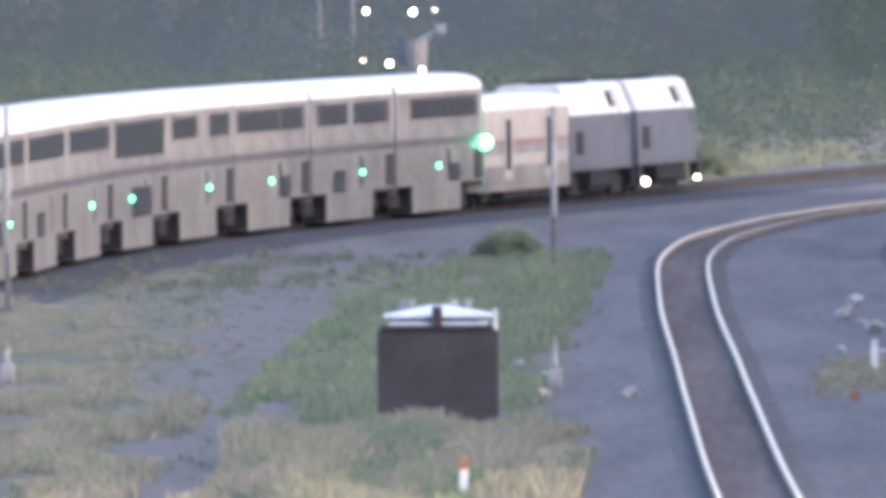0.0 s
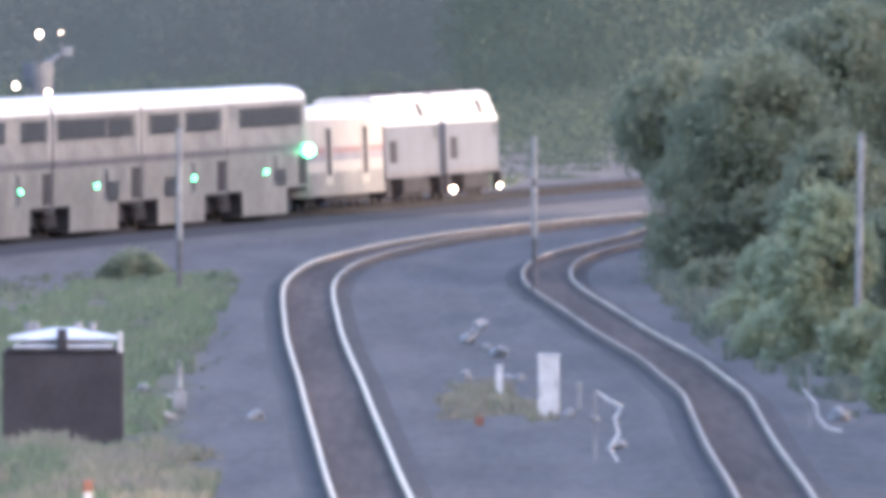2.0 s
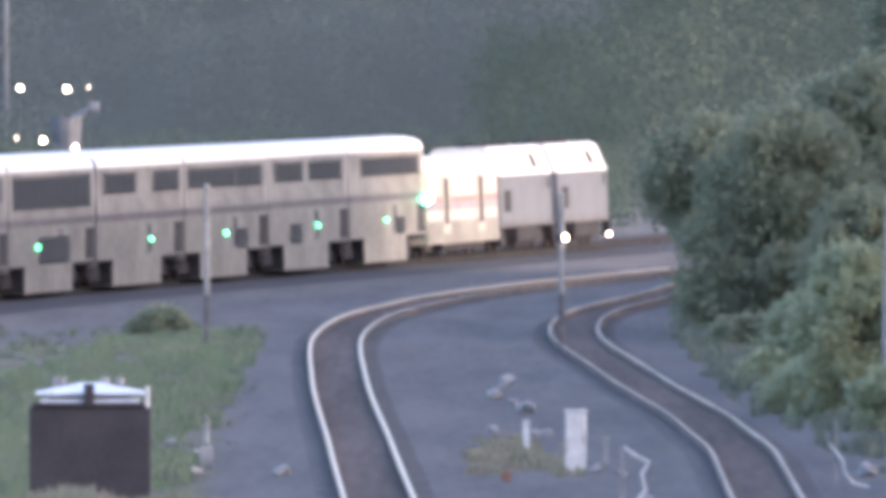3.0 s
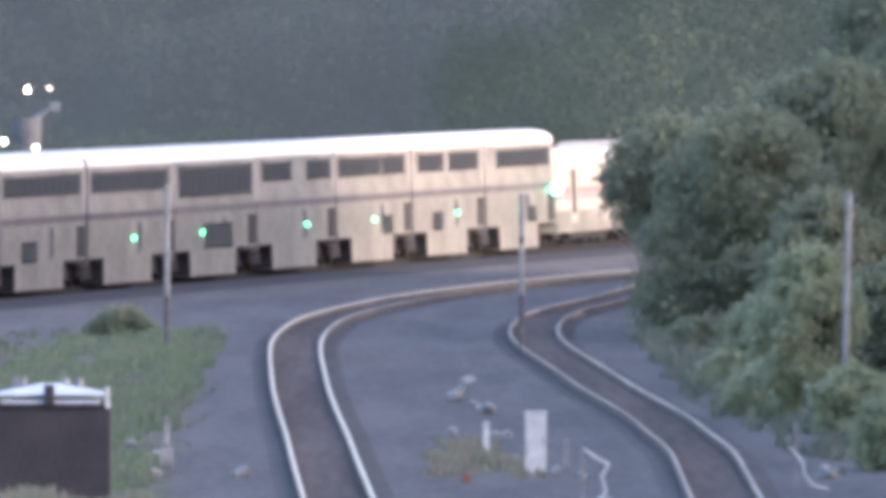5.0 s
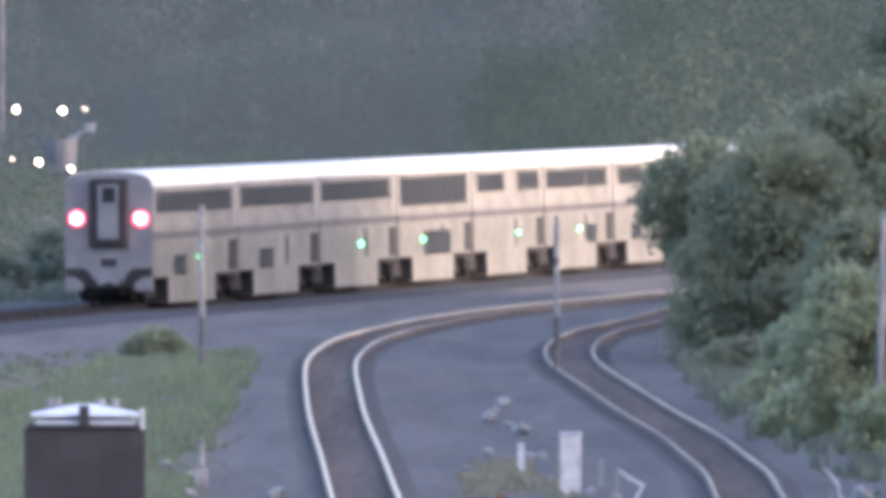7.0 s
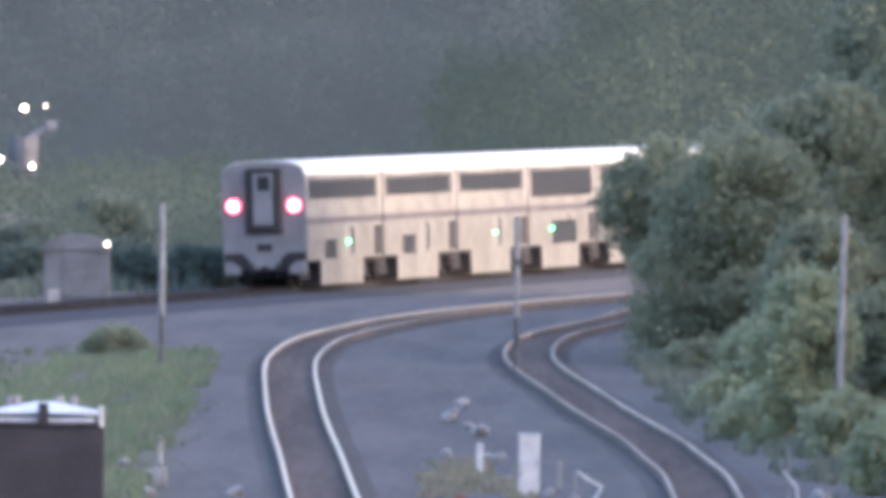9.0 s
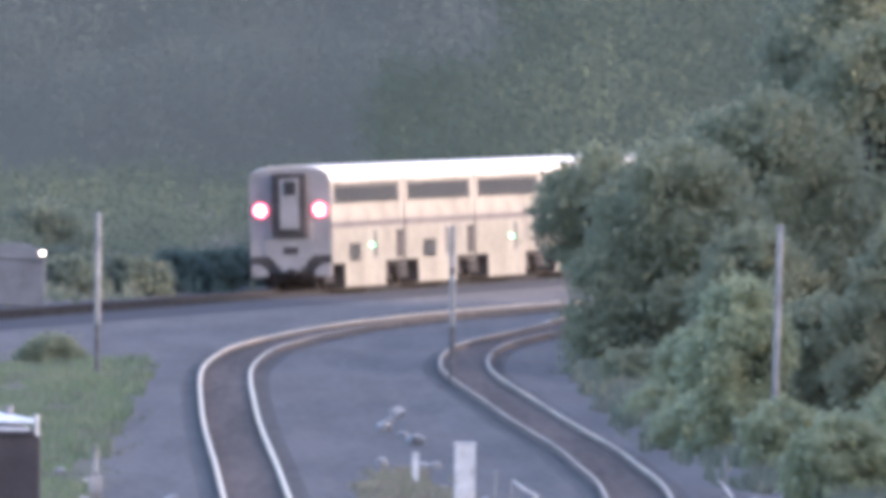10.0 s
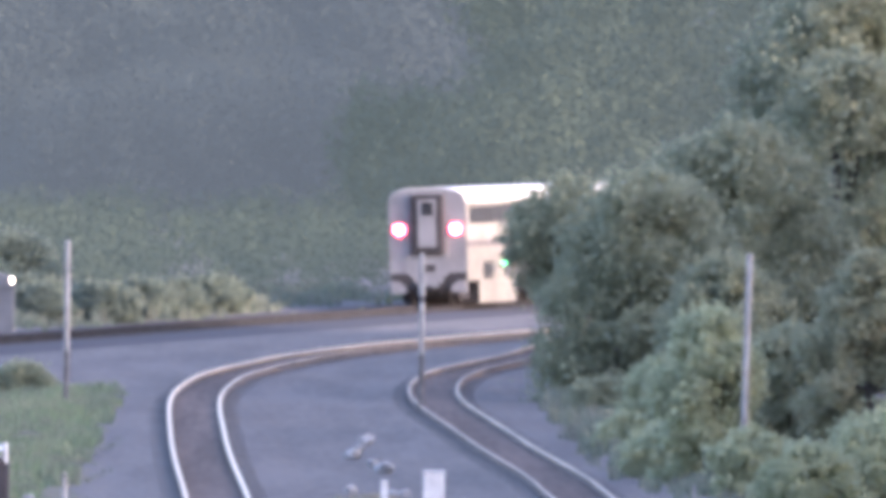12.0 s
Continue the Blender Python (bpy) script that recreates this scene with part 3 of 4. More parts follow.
def deck_car(label, bands, low_windows, lamp_y, tall=False, tail=False):
    """A double-deck car, nose to +y. bands: stretches of upper windows; low_windows: (y, width, foot, head)."""
    car = thing("passenger_car", Matrix(), label, "train car", "cars of the train")
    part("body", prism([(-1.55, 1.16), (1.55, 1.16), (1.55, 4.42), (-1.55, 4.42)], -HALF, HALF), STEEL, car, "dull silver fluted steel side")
    part("roof", prism(car_profile(1.55, 0.9, 4.42, 4.98), -HALF, HALF, 0.05), ROOF, car, "metal roof, sky brightness in its pale colour")
    part("lower_deck", prism([(-1.53, 0.22), (-1.48, 0.2), (1.48, 0.2), (1.53, 0.22), (1.53, 1.18), (-1.53, 1.18)], -7.9, 6.2), STEEL, car, "low silver skirt between the wheel trucks")
    # dark sheets over the skirt ends, for shade in the truck gaps
    for y in (-7.94, 6.2):
        part("skirt_end", box(-1.5, 1.5, y, y + 0.04, 0.24, 1.15), UNDER, car, "dark sheet for shade on the skirt end")
    part("underfloor", box(-1.48, 1.48, -HALF + 0.1, HALF - 0.1, 1.08, 1.165), UNDER, car, "dark underfloor")
    for y in (-10.1, 9.4):
        bogie(car, y)
    for sx in (-1, 1):
        x0, x1 = sorted((sx * 1.552, sx * 1.566))
        part("stripe", box(x0, x1, -HALF + 0.02, HALF - 0.02, 2.52, 2.78), STRIPE, car, "dull red and blue stripe")
        for y0, y1 in bands:
            z0, z1 = (3.12, 4.22) if tall else (3.5, 4.2)
            a, b = sorted((sx * 1.554, sx * 1.57))
            band = part("window_band", box(a, b, y0, y1, z0, z1), RUBBER, car, "black window band")
            n = max(1, round((y1 - y0) / 2.05))
            w = (y1 - y0) / n
            for k in range(n):
                a2, b2 = sorted((sx * 1.571, sx * 1.576))
                part("pane", box(a2, b2, y0 + k * w + 0.05, y0 + (k + 1) * w - 0.05, z0 + 0.06, z1 - 0.06), GLASS, band)
            a3, b3 = sorted((sx * 1.568, sx * 1.6))
            part("window_sill", box(a3, b3, y0 - 0.05, y1 + 0.05, z0 - 0.07, z0 - 0.02, bevel=0.01), STEEL, car)
        for y, w, z0, z1 in low_windows:
            a, b = sorted((sx * 1.554, sx * 1.572))
            win = part("lower_window", box(a, b, y - w / 2, y + w / 2, z0, z1), RUBBER, car, "small dark lower window")
            a2, b2 = sorted((sx * 1.573, sx * 1.578))
            part("pane", box(a2, b2, y - w / 2 + 0.1, y + w / 2 - 0.1, z0 + 0.07, z1 - 0.07), GLASS, win)
        a, b = sorted((sx * 1.552, sx * 1.562))
        for sy in (-1, 1):
            part("end_pillar", box(a, b, *sorted((sy * (HALF - 0.75), sy * (HALF - 0.05))), 2.8, 4.38), PILLAR, car, "paler end pillar")
        part("side_door", box(a, b, 1.75, 3.35, 1.17, 2.42), END_STEEL, car, "grey boarding door")
        part("door_slot", box(*sorted((sx * 1.564, sx * 1.57)), 2.0, 3.1, 1.3, 2.36), GLASS, car, "narrow dark door window")
        part("locker_grille", box(a, b, 9.9, HALF - 0.08, 1.24, 2.36), GRILLE, car, "dark grey equipment grille")
        if lamp_y is not None:
            lamp = part("indicator_lamp", rod(0.066, 0.06, "X", 12, at=(sx * 1.6, lamp_y, 1.8)), GREEN_LAMP, car, "glowing green indicator lamp")
    for sy in (-1, 1):
        y0, y1 = sorted((sy * (HALF - 0.02), sy * (HALF + 0.3)))
        gangway = part("gangway", box(-0.66, 0.66, y0, y1, 2.25, 4.72, bevel=0.08), GRILLE, car, "dark gangway surround")
        y2, y3 = sorted((sy * (HALF + 0.3), sy * (HALF + 0.33)))
        door = part("end_door", box(-0.36, 0.36, y2, y3, 2.55, 4.5), END_STEEL, gangway, "grey end door")
        part("coupler", box(-0.14, 0.14, *sorted((sy * (HALF - 0.3), sy * (CAR / 2))), 0.72, 0.98, bevel=0.03), UNDER, car, "dark coupler")
        part("end_panel", prism(end_outline(1.45 if tail and sy < 0 else 0.95), *sorted((sy * (HALF + 0.003), sy * (HALF + 0.05)))), END_STEEL, car, "plain grey end wall")
    if tail:
        y = -HALF - 0.36
        part("end_door_window", box(-0.2, 0.26, y, y + 0.04, 3.85, 4.4, bevel=0.02), GLASS, car, "dark end door window")
        for x in (-1.12, 1.12):
            # only the lens is the lamp; both discs are its painted halo
            housing = part("tail_lamp", rod(0.3, 0.1, "Y", 20, at=(x, -HALF - 0.08, 3.28)), RED_HALO, car, "tail lamp with its outer red halo built as a glowing disc")
            part("reflector", rod(0.22, 0.03, "Y", 20, at=(x, -HALF - 0.14, 3.28)), RED_MID, housing, "inner red halo built as a glowing disc")
            part("lens", rod(0.15, 0.05, "Y", 16, at=(x, -HALF - 0.17, 3.28)), RED_LAMP, housing, "glowing red lens")
        part("end_apron", prism([(-0.46, 0.9), (0.46, 0.9), (0.62, 1.3), (1.0, 1.62), (1.0, 2.05), (-1.0, 2.05), (-1.0, 1.62), (-0.62, 1.3)], -HALF - 0.085, -HALF - 0.055), END_STEEL, car, "grey flared apron under the end door")
        part("end_plate", box(-0.28, 0.28, -HALF - 0.1, -HALF - 0.088, 1.55, 1.85, bevel=0.005), GRILLE, car, "dark plate under the end door")
        part("end_beam", box(-1.45, 1.45, -HALF - 0.02, -HALF + 0.2, 0.8, 1.447), GRILLE, car, "dark buffer beam")
        for x in (-1.0, 1.0):
            # flat plate, no recess: the pocket's shade is its dark colour
            part("end_pocket", box(*sorted((x * 0.66, x * 1.5)), -HALF - 0.075, -HALF - 0.052, 1.2, 1.5), GRILLE, car, "dark plate for the shade in an end pocket")
            part("hose", rod(0.035, 0.55, "Z", 8, at=(x * 0.45, -HALF - 0.16, 0.85)), RUBBER, car, "black brake hose")
            part("end_step", prism([(0.9 * x, 0.7), (1.5 * x, 0.7), (1.5 * x, 1.18), (1.2 * x, 1.18), (0.9 * x, 0.95)], -HALF - 0.1, -HALF + 0.3), END_STEEL, car, "grey end step")
            part("grab_rail", rod(0.02, 1.3, "Z", 8, at=(x * 0.8, -HALF - 0.1, 2.7)), PILLAR, car, "thin steel grab rail")
    return car


def end_outline(foot):
    up = car_profile(1.53, 0.9, 4.42, 4.95)
    return [(-1.53, foot), (1.53, foot)] + up


def baggage_car():
    car = thing("baggage_car", Matrix(), "pale single-deck baggage car with red and blue stripe", "train car", "cars of the train")
    part("body", prism([(-1.52, 0.7), (1.52, 0.7), (1.52, 3.62), (-1.52, 3.62)], -HALF, HALF), BAGGAGE, car, "pale fluted side")
    part("roof", prism(car_profile(1.52, 0.9, 3.62, 4.1), -HALF, HALF, 0.05), ROOF, car, "metal roof, sky brightness in its pale colour")
    part("equipment_box", prism([(-1.3, 0.4), (1.3, 0.4), (1.35, 0.5), (1.35, 0.72), (-1.35, 0.72), (-1.35, 0.5)], -6.0, 6.0), UNDER, car, "dark underfloor equipment")
    for y in (-9.2, 9.2):
        bogie(car, y)
    for sx in (-1, 1):
        a, b = sorted((sx * 1.522, sx * 1.534))
        part("lower_sill", box(a, b, -HALF + 0.02, HALF - 0.02, 0.72, 1.6), STEEL, car, "dull grey lower side")
        part("red_stripe", box(a, b, -HALF + 0.02, HALF - 0.02, 2.3, 2.52), RED, car, "red stripe")
        part("blue_stripe", box(a, b, -HALF + 0.02, HALF - 0.02, 2.0, 2.28), BLUE, car, "blue stripe")
        for y in (-5.8, 6.4):
            door = part("sliding_door", box(*sorted((sx * 1.536, sx * 1.56)), y - 1.2, y + 1.2, 1.1, 3.3, bevel=0.008), BAGGAGE, car, "pale sliding door")
            part("door_recess", box(*sorted((sx * 1.562, sx * 1.575)), y - 0.75, y + 0.55, 1.45, 3.25), RUBBER, door, "dark door edge and window")
    for sy in (-1, 1):
        part("gangway", box(-0.6, 0.6, *sorted((sy * (HALF - 0.02), sy * (HALF + 0.3))), 1.2, 3.3, bevel=0.06), RUBBER, car, "dark gangway surround")
        part("coupler", box(-0.14, 0.14, *sorted((sy * (HALF - 0.3), sy * (CAR / 2))), 0.72, 0.98, bevel=0.03), UNDER, car, "dark coupler")
    return car


LOCO_LEN = 21.0
LH = 10.25


def locomotive(label, lit):
    loco = thing("locomotive", Matrix(), label, "locomotive", "locomotives of the train")
    side = [(-1.52, 1.15), (1.52, 1.15), (1.52, 3.2), (-1.52, 3.2)]
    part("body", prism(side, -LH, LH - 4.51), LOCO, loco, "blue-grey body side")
    part("upper_body", prism([(-1.515, 3.2), (1.515, 3.2), (1.12, 4.22), (0.9, 4.34), (-0.9, 4.34), (-1.12, 4.22)], -LH + 0.2, LH - 4.52), LOCO_TOP, loco, "sloped upper body, sky brightness in its white")
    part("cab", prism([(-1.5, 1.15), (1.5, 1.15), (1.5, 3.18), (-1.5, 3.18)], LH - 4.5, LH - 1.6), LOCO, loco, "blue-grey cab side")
    part("cab_roof", prism([(-1.5, 3.18), (1.5, 3.18), (1.1, 4.24), (0.85, 4.36), (-0.85, 4.36), (-1.1, 4.24)], LH - 4.5, LH - 1.6), LOCO_TOP, loco, "cab roof, sky brightness in its white")
    bm = bmesh.new()
    ring0 = [(-1.5, 1.1), (1.5, 1.1), (1.5, 3.2), (1.05, 4.2), (-1.05, 4.2), (-1.5, 3.2)]
    ring1 = [(-1.3, 1.1), (1.3, 1.1), (1.3, 2.4), (0.9, 2.7), (-0.9, 2.7), (-1.3, 2.4)]
    a = [bm.verts.new((x, LH - 1.6, z)) for x, z in ring0]
    b = [bm.verts.new((x, LH, z)) for x, z in ring1]
    for i in range(6):
        bm.faces.new((a[i], a[(i + 1) % 6], b[(i + 1) % 6], b[i]))
    bm.faces.new(a[::-1])
    bm.faces.new(b)
    bmesh.ops.recalc_face_normals(bm, faces=bm.faces)
    part("nose", bm, LOCO, loco, "sloped grey nose")
    part("fuel_tank", prism([(-1.2, 0.35), (1.2, 0.35), (1.4, 0.6), (1.4, 1.16), (-1.4, 1.16), (-1.4, 0.6)], -3.4, 3.4), UNDER, loco, "dark fuel tank")
    for y in (-6.9, 6.6):
        bogie(loco, y, 0.5)
    for sx in (-1, 1):
        part("cab_window", box(*sorted((sx * 1.502, sx * 1.512)), LH - 3.4, LH - 2.4, 2.55, 3.15), GLASS, loco, "dark cab window")
        part("rear_grille", box(*sorted((sx * 1.522, sx * 1.534)), -LH + 1.4, -LH + 3.8, 1.75, 2.6), RUBBER, loco, "dark square grille")
        part("side_stripe", box(*sorted((sx * 1.522, sx * 1.53)), -LH + 0.1, LH - 2.3, 1.2, 1.36), STRIPE, loco, "grey sill stripe")
        part("intake", box(-0.012, 0.012, -0.85, 0.85, -0.3, 0.34), UNDER, loco, "dark intake in the upper body", pose(sx * 1.326, 3.6, 3.71, 0, -21.2 * sx, 0))
        part("cab_rear_seam", box(-0.012, 0.012, -0.09, 0.09, -0.5, 0.5), UNDER, loco, "dark seam behind the cab", pose(sx * 1.326, LH - 4.75, 3.71, 0, -21.2 * sx, 0))
        for y, r in lit:
            part("step_lamp", ball(r, (sx * 1.56, y, 0.55)), WHITE_LAMP, loco, "glowing warm white step lamp")
        for y in (-LH + 0.5, LH - 0.9):
            part("step_well", box(*sorted((sx * 1.2, sx * 1.5)), y - 0.4, y + 0.4, 0.45, 1.12, bevel=0.03), UNDER, loco, "dark boarding steps")
    for y in (-5.5, -1.0, 1.2):
        part("roof_fan", rod(0.62, 0.14, "Z", 20, at=(0, y, 4.4)), UNDER, loco, "round roof fan")
    part("exhaust_hatch", box(-0.5, 0.5, 2.6, 3.8, 4.33, 4.5, bevel=0.04), UNDER, loco, "dark exhaust hatch")
    return loco


LONG = [(-11.9, 10.9)]
PLAIN = dict(bands=LONG, low_windows=[(-4.6, 3.6, 1.22, 1.9)], lamp_y=0.9)
cars = [deck_car("silver double-deck sleeper car with one long window band", [(-8.6, 10.9)], [(4.2, 3.0, 1.25, 1.85)], -0.8),
        deck_car("silver double-deck car with two upper window bands", [(-10.6, -1.7), (0.2, 10.8)], [(-4.2, 3.5, 1.2, 1.9)], 2.5),
        deck_car("silver double-deck sleeper car with a long window band", [(-12.0, 2.6), (3.1, 10.6)], [(4.6, 3.3, 1.2, 1.9)], -0.6),
        deck_car("silver double-deck dining car with two short window bands", [(-10.8, -1.4), (3.6, 11.2)], [], 2.9),
        deck_car("silver double-deck lounge car with tall windows", [(-11.6, 11.4)], [(0.6, 9.0, 1.2, 2.12)], -4.6, tall=True),
        deck_car("silver double-deck coach with a long window band", lamp_y=0.4, bands=LONG, low_windows=[]),
        deck_car("silver double-deck coach with a long window band", lamp_y=None, bands=LONG, low_windows=[(-4.0, 4.2, 1.2, 1.9)]),
        deck_car("silver double-deck coach, last of the train, red tail lamps lit", tail=True, **PLAIN)]
bracket = part("lamp_bracket", box(1.55, 1.62, HALF - 0.36, HALF - 0.24, 2.46, 2.56), UNDER, cars[0], "lamp bracket")
part("marker_lamp", ball(0.21, (1.66, HALF - 0.3, 2.51)), GREEN_BIG, bracket, "large glowing green lamp")
baggage = baggage_car()
loco_rear = locomotive("blue-grey diesel locomotive with sky-bright upper body, second of two", [])
loco_lead = locomotive("blue-grey diesel locomotive with sky-bright upper body, leading the train", [(-LH + 1.7, 0.1), (LH - 2.2, 0.065)])


# ---- things beside the tracks ----
def brown_shed(x, y):
    shed = thing("signal_shed", pose(x, y, G), "dark brown sheet-metal relay shed with white hipped roof", "shed")
    part("wall", box(-1.29, 1.29, 0, 2.6, 0, 2.2, bevel=0.03), BROWN, shed, "dark brown ribbed wall")
    for k in range(12):
        part("rib", box(-1.2 + k * 0.215, -1.17 + k * 0.215, -0.003, 0.0, 0.05, 2.15), BROWN, shed)
    part("roof_tray", box(-1.22, 1.2, -0.06, 2.66, 2.2, 2.28, bevel=0.02), BROWN, shed, "dark brown roof edge")
    for z, w, up in ((2.3, 1.05, 0.2), (2.46, 1.16, 0.2)):
        bm = bmesh.new()
        low = [bm.verts.new(p) for p in ((-w, 0.0, z), (w, 0.0, z), (w, 2.6, z), (-w, 2.6, z))]
        rim = [bm.verts.new(p) for p in ((-w, 0.0, z + 0.05), (w, 0.0, z + 0.05), (w, 2.6, z + 0.05), (-w, 2.6, z + 0.05))]
        top = [bm.verts.new(p) for p in ((-0.2, 1.1, z + up + 0.05), (0.2, 1.1, z + up + 0.05), (0.2, 1.5, z + up + 0.05), (-0.2, 1.5, z + up + 0.05))]
        for r0, r1 in ((low, rim), (rim, top)):
            for i in range(4):
                bm.faces.new((r0[i], r0[(i + 1) % 4], r1[(i + 1) % 4], r1[i]))
        bm.faces.new(top)
        bm.faces.new(low[::-1])
        bmesh.ops.recalc_face_normals(bm, faces=bm.faces)
        part("roof_panel", bm, WHITE_ROOF, shed, "white hipped roof sheet")
    part("roof_strut", box(-0.12, 0.1, -0.1, 0.0, 2.24, 2.7, bevel=0.02), BROWN, shed, "dark upright strut")
    for cx in (-0.75, -0.6, 0.32, 0.62):
        part("roof_vent", rod(0.09, 0.2, "Z", 10, at=(cx, 1.6, 2.72)), POLE_DARK, shed, "dark roof vent")
    part("vent_pipe", rod(0.06, 0.45, "Z", 12, at=(1.22, 0.05, 2.42)), WHITE_PAINT, shed, "short pale vent pipe")
    return shed


brown_shed(-7.86, 648.5)


def white_cabinet(x, y):
    box_ = thing("trackside_cabinet", pose(x, y, G), "narrow white steel trackside cabinet", "cabinet")
    part("case", box(-0.24, 0.24, 0, 0.4, 0.08, 1.4, bevel=0.025), WHITE_PAINT, box_)
    part("lid", box(-0.26, 0.26, -0.03, 0.43, 1.4, 1.46, bevel=0.02), WHITE_PAINT, box_)
    part("plinth", box(-0.27, 0.27, -0.03, 0.43, -0.02, 0.08), ROCK, box_, "concrete plinth")
    part("hinge", box(-0.2, -0.17, -0.02, 0.0, 0.5, 0.6), POLE_DARK, box_)
    part("latch", box(0.15, 0.19, -0.02, 0.0, 0.7, 0.85), POLE_DARK, box_)


white_cabinet(2.70, 695.0)


def marker(x, y, h, w, mat, top=None, what="short white marker post beside the track"):
    post = thing("marker_post", pose(x, y, G), what, "post")
    part("shaft", box(-w / 2, w / 2, -w / 2, w / 2, 0, h, bevel=0.015), mat, post)
    part("cap", box(-w / 2 - 0.01, w / 2 + 0.01, -w / 2 - 0.01, w / 2 + 0.01, h, h + 0.22 if top else h + 0.03, bevel=0.01), top or mat, post, "orange top" if top else "")


marker(1.64, 727, 0.72, 0.16, WHITE_PAINT)
marker(1.1, 685, 0.18, 0.2, ORANGE, what="small orange marker in dry grass")
marker(3.45, 706, 0.62, 0.1, POLE, what="short grey wooden stake")
marker(-6.45, 571, 0.7, 0.16, WHITE_PAINT, ORANGE, "white marker post with orange top")
marker(-6.1, 716, 0.18, 0.22, WHITE_PAINT, what="low white ground marker")
marker(-13.1, 1106, 0.5, 0.45, POLE, what="small white box beside the hut")


def pole(x, y, h, r, bands, what, base=True, lean=0.0):
    p = thing("line_pole", pose(x, y, G, 0, lean, 0), what, "pole", "poles along the line")
    part("shaft", rod(r, h, "Z", 14, r * 0.85, at=(0, 0, h / 2)), CREOSOTE, p, "stained brown lower shaft")
    for z0, z1 in bands:
        part("sleeve", rod(r * 1.12, z1 - z0, "Z", 14, r, at=(0, 0, (z0 + z1) / 2)), POLE, p, "pale weathered sleeve")
    part("cap", rod(r * 1.1, 0.06, "Z", 14, r * 0.6, at=(0, 0, h + 0.03)), POLE, p)
    if base:
        part("base_cover", box(-0.16, 0.16, -0.16, 0.16, 0, 0.5, bevel=0.04), POLE_DARK, p, "pale base cover")
    return p


pole(3.12, 912, 4.75, 0.085, [(1.75, 3.3), (3.55, 4.75)], "slender weathered pole between the tracks", False)
pole(-7.56, 915, 5.0, 0.085, [(1.7, 5.0)], "slender weathered pole beside the tracks", False)
pole(-22.1, 841, 5.6, 0.07, [(1.6, 5.6)], "slender weathered pole beside the tracks", False)
pole(-5.82, 703, 1.15, 0.06, [(0.55, 1.1)], "short grey stub post with pale base")
pole(-18.85, 716, 0.9, 0.06, [(0.5, 0.85)], "short grey stub post with pale base")
pole(10.72, 764, 5.95, 0.085, [(0.9, 5.95)], "tall grey weathered pole leaning among the bushes", False, 1.3)


def rocks():
    r = random.Random(11)
    spots = [(1.38, 841, 0.3), (0.97, 814, 0.32), (1.77, 788, 0.34), (0.86, 755, 0.2), (2.18, 750, 0.2), (1.9, 752, 0.16), (3.18, 696, 0.22), (1.5, 800, 0.22), (1.2, 830, 0.2), (2.3, 715, 0.18), (-6.9, 735, 0.2), (-6.0, 690, 0.25), (-4.0, 690, 0.3), (3.7, 690, 0.2), (4.0, 655, 0.25), (9.3, 690, 0.35)]
    for x, y, s in spots:
        bm = bmesh.new()
        bmesh.ops.create_icosphere(bm, subdivisions=2, radius=s)
        for v in bm.verts:
            v.co *= 0.75 + 0.5 * noise.noise(v.co * 4 + Vector((x, y, 0)))
            v.co.z *= 0.75
        tagged(part("rock", bm, ROCK, None, "pale grey rock lying on the ballast", pose(x, y, G + 0.4 * s, 0, 0, r.uniform(0, 360))), "", "rock", "rocks on the ballast")


rocks()


def bent_hose(x, y, pts, what):
    root = thing("bent_pipe", pose(x, y, G), what, "pipe")
    for a, b in zip(pts, pts[1:]):
        bm = bmesh.new()
        limb(bm, a, Vector(b) + (Vector(b) - Vector(a)).normalized() * 0.03, 0.04, 0.03, 8)
        part("tube", bm, WHITE_PAINT, root, "white tube")
    part("stake", box(-0.5, -0.44, 0.02, 0.08, -0.05, 1.5), POLE_DARK, root, "thin dark stake")


bent_hose(3.94, 640, [(0.0, 0, 0.0), (-0.18, 0, 0.28), (0.02, 0, 0.58), (-0.06, 0, 0.9), (0.08, 0, 1.15), (-0.2, 0, 1.3), (-0.42, 0, 1.46)], "crooked white pipe leaning on a stake")
bent_hose(8.9, 676, [(0.25, 0, 0.0), (-0.1, 0, 0.1), (-0.3, 0, 0.35), (-0.32, 0, 0.6), (-0.6, 0, 0.95)], "crooked pale pipe beside the siding")


def grey_hut(x, y):
    hut = thing("equipment_hut", pose(x, y, G), "grey equipment hut with curved roof behind the line", "hut")
    part("wall", box(-1.2, 1.2, 0, 2.4, 0, 1.8, bevel=0.03), HUT_WALL, hut)
    part("roof", prism([(-1.25, 1.78), (1.25, 1.78), (1.22, 1.95), (1.0, 2.14), (0.62, 2.28), (0.2, 2.34), (-0.2, 2.34), (-0.62, 2.28), (-1.0, 2.14), (-1.22, 1.95)], -0.1, 2.5), HUT_WALL, hut, "curved grey roof")
    part("door", box(-0.5, 0.4, -0.03, 0.0, 0.05, 1.7, bevel=0.01), HUT_WALL, hut, "grey steel door")
    part("door_handle", box(0.28, 0.32, -0.06, -0.03, 0.9, 1.05), POLE_DARK, hut)
    part("wall_lamp", ball(0.06, (1.12, -0.08, 2.0)), WHITE_LAMP, hut, "small glowing wall lamp")


grey_hut(-12.5, 1128)


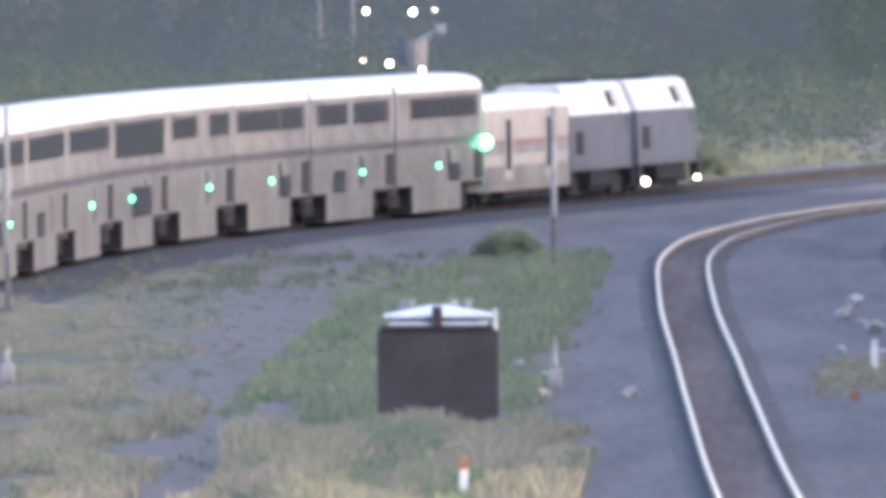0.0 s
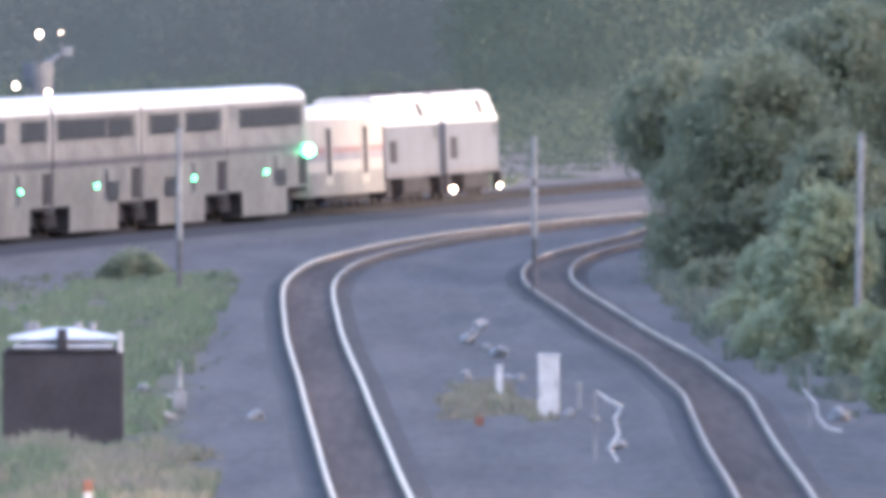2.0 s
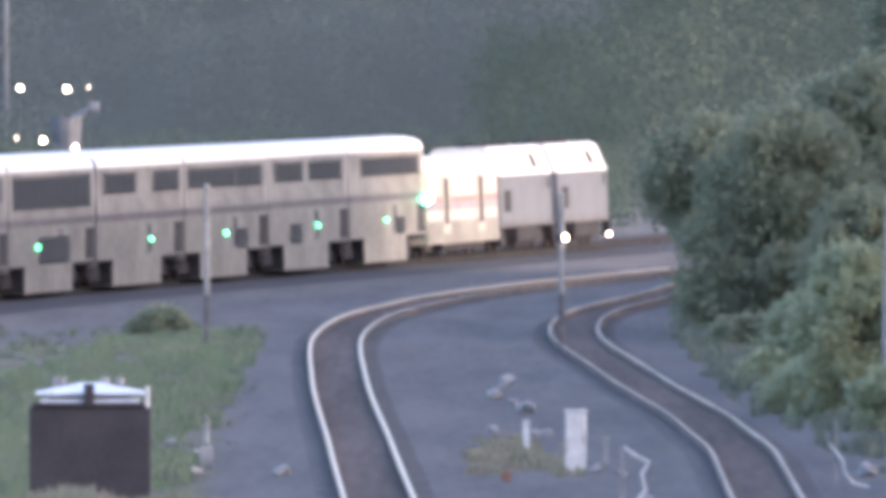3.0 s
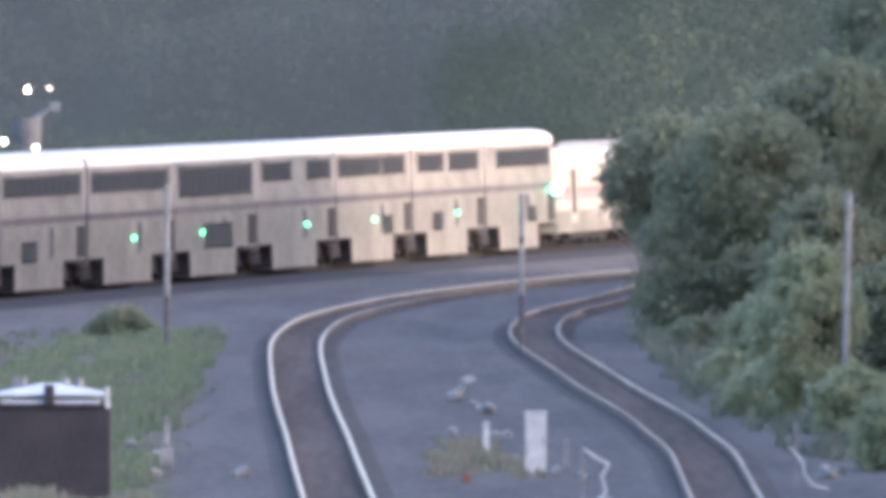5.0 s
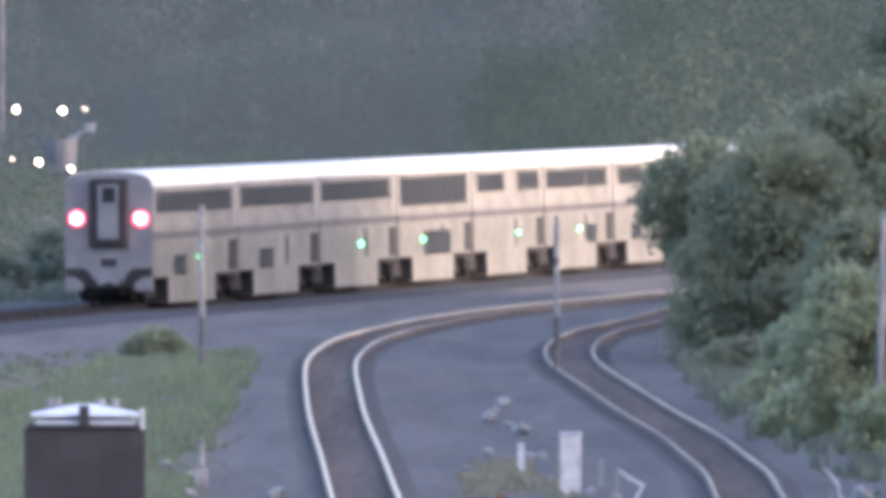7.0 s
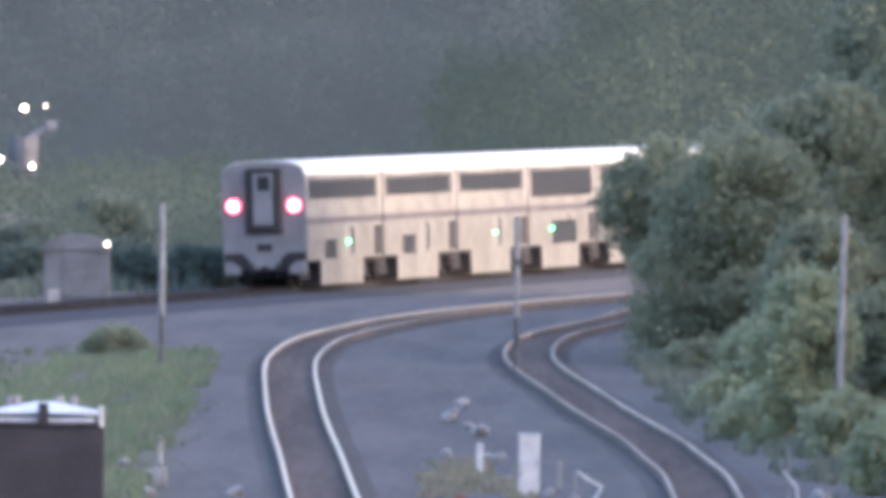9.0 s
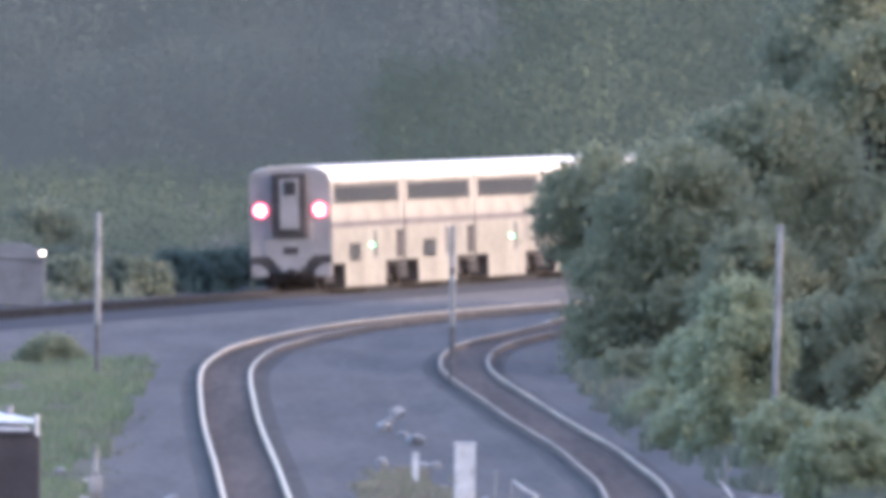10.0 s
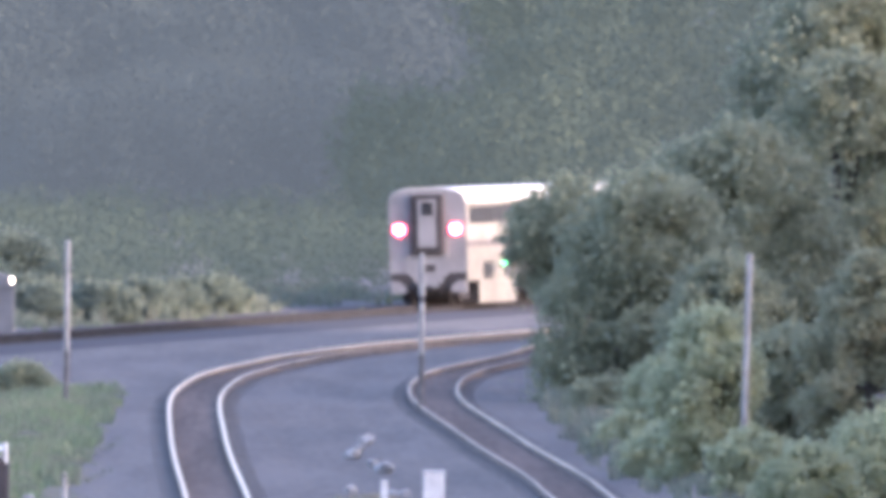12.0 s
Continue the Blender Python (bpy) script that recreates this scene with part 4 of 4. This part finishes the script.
def yard_works(x, y):
    works = thing("hopper", pose(x, y, G), "pale steel yard hopper with a loading chute", "hopper")
    part("bin", rod(0.75, 1.7, "Z", 18, 0.85, at=(0, 0, 2.75)), HUT_WALL, works, "pale steel bin")
    part("cone", rod(0.25, 1.0, "Z", 18, 0.75, at=(0, 0, 1.4)), HUT_WALL, works, "tapered outlet")
    for lx, ly in ((-0.6, -0.6), (0.6, -0.6), (-0.6, 0.6), (0.6, 0.6)):
        part("leg", rod(0.08, 2.3, "Z", 8, at=(lx, ly, 1.15)), HUT_WALL, works)
    bm = bmesh.new()
    limb(bm, (0.3, 0, 3.5), (1.35, 0, 4.15), 0.16, 0.14, 10)
    part("chute", bm, GREY_WALL, works, "slanting pale chute")
    part("head", box(1.2, 1.75, -0.25, 0.25, 3.95, 4.45, bevel=0.04), GREY_WALL, works, "pale chute head")


yard_works(-20.6, 1598)


def floodlight(x, y, z, r):
    f = thing("floodlight", pose(x, y, G), "lit floodlight on a thin mast", "floodlight", "floodlights of the yard")
    part("mast", rod(0.03, z + 0.1, "Z", 10, 0.02, at=(0, 0.15, z / 2)), BARK, f, "thin dark mast")
    head = part("lamp_head", box(-0.2, 0.2, 0.0, 0.2, z + 0.1, z + 0.4, bevel=0.03), CREOSOTE, f)
    part("lens", ball(r, (0, -0.05, z + 0.25)), WHITE_LAMP, head, "glowing warm lens")


for x, z, r in ((-22.9, 4.95, 0.1), (-20.45, 4.9, 0.12), (-19.3, 5.0, 0.04), (-21.7, 2.2, 0.12), (-23.1, 2.35, 0.05), (-20.0, 1.85, 0.1)):
    floodlight(x, 1590, z, r)


def power_poles(x, y):
    """A two-legged line structure with a cross-arm and a foot brace."""
    h = thing("power_line_structure", pose(x, y, G), "grey two-legged power line structure before the hillside", "pylon")
    for k in (0, 1.85):
        part("leg", rod(0.15, 24, "Z", 12, 0.12, at=(k, 0, 12)), HUT_WALL, h, "tall grey leg")
    part("cross_arm", box(-0.9, 2.75, -0.1, 0.1, 11.3, 11.55), HUT_WALL, h)
    part("upper_arm", box(-1.6, 3.45, -0.1, 0.1, 21.5, 21.8), HUT_WALL, h)
    bm = bmesh.new()
    limb(bm, (0.35, -0.05, 5.6), (1.8, -0.05, 7.2), 0.09, 0.09, 8)
    part("brace", bm, HUT_WALL, h, "slanting foot brace")


power_poles(-26.9, 1684)


# ---- what moves ----
SPEED, FIRST, DRAG = 30.598, 69.1, -0.05


def motions():
    order = [(c, -CAR * k) for k, c in enumerate(cars)]
    order += [(baggage, CAR), (loco_rear, CAR * 1.5 + LOCO_LEN / 2 + 0.1), (loco_lead, CAR * 1.5 + LOCO_LEN * 1.5 + 0.1)]
    for ob, ahead in order:
        ob.scale = (1.03, 1.0, 1.0)
        rows = []
        for k in range(25):
            t = k * 0.5
            s = FIRST + SPEED * t + DRAG * t * t / 2 + ahead
            x, y, turn = train_line(s)
            lean = min(1.0, max(0.0, (s - 85) / 80))
            rows.append((t, pose(x, y, 0.0, 0, -2.0 * lean * lean * (3 - 2 * lean), -math.degrees(math.atan(turn)))))
        walk(ob, rows)


motions()
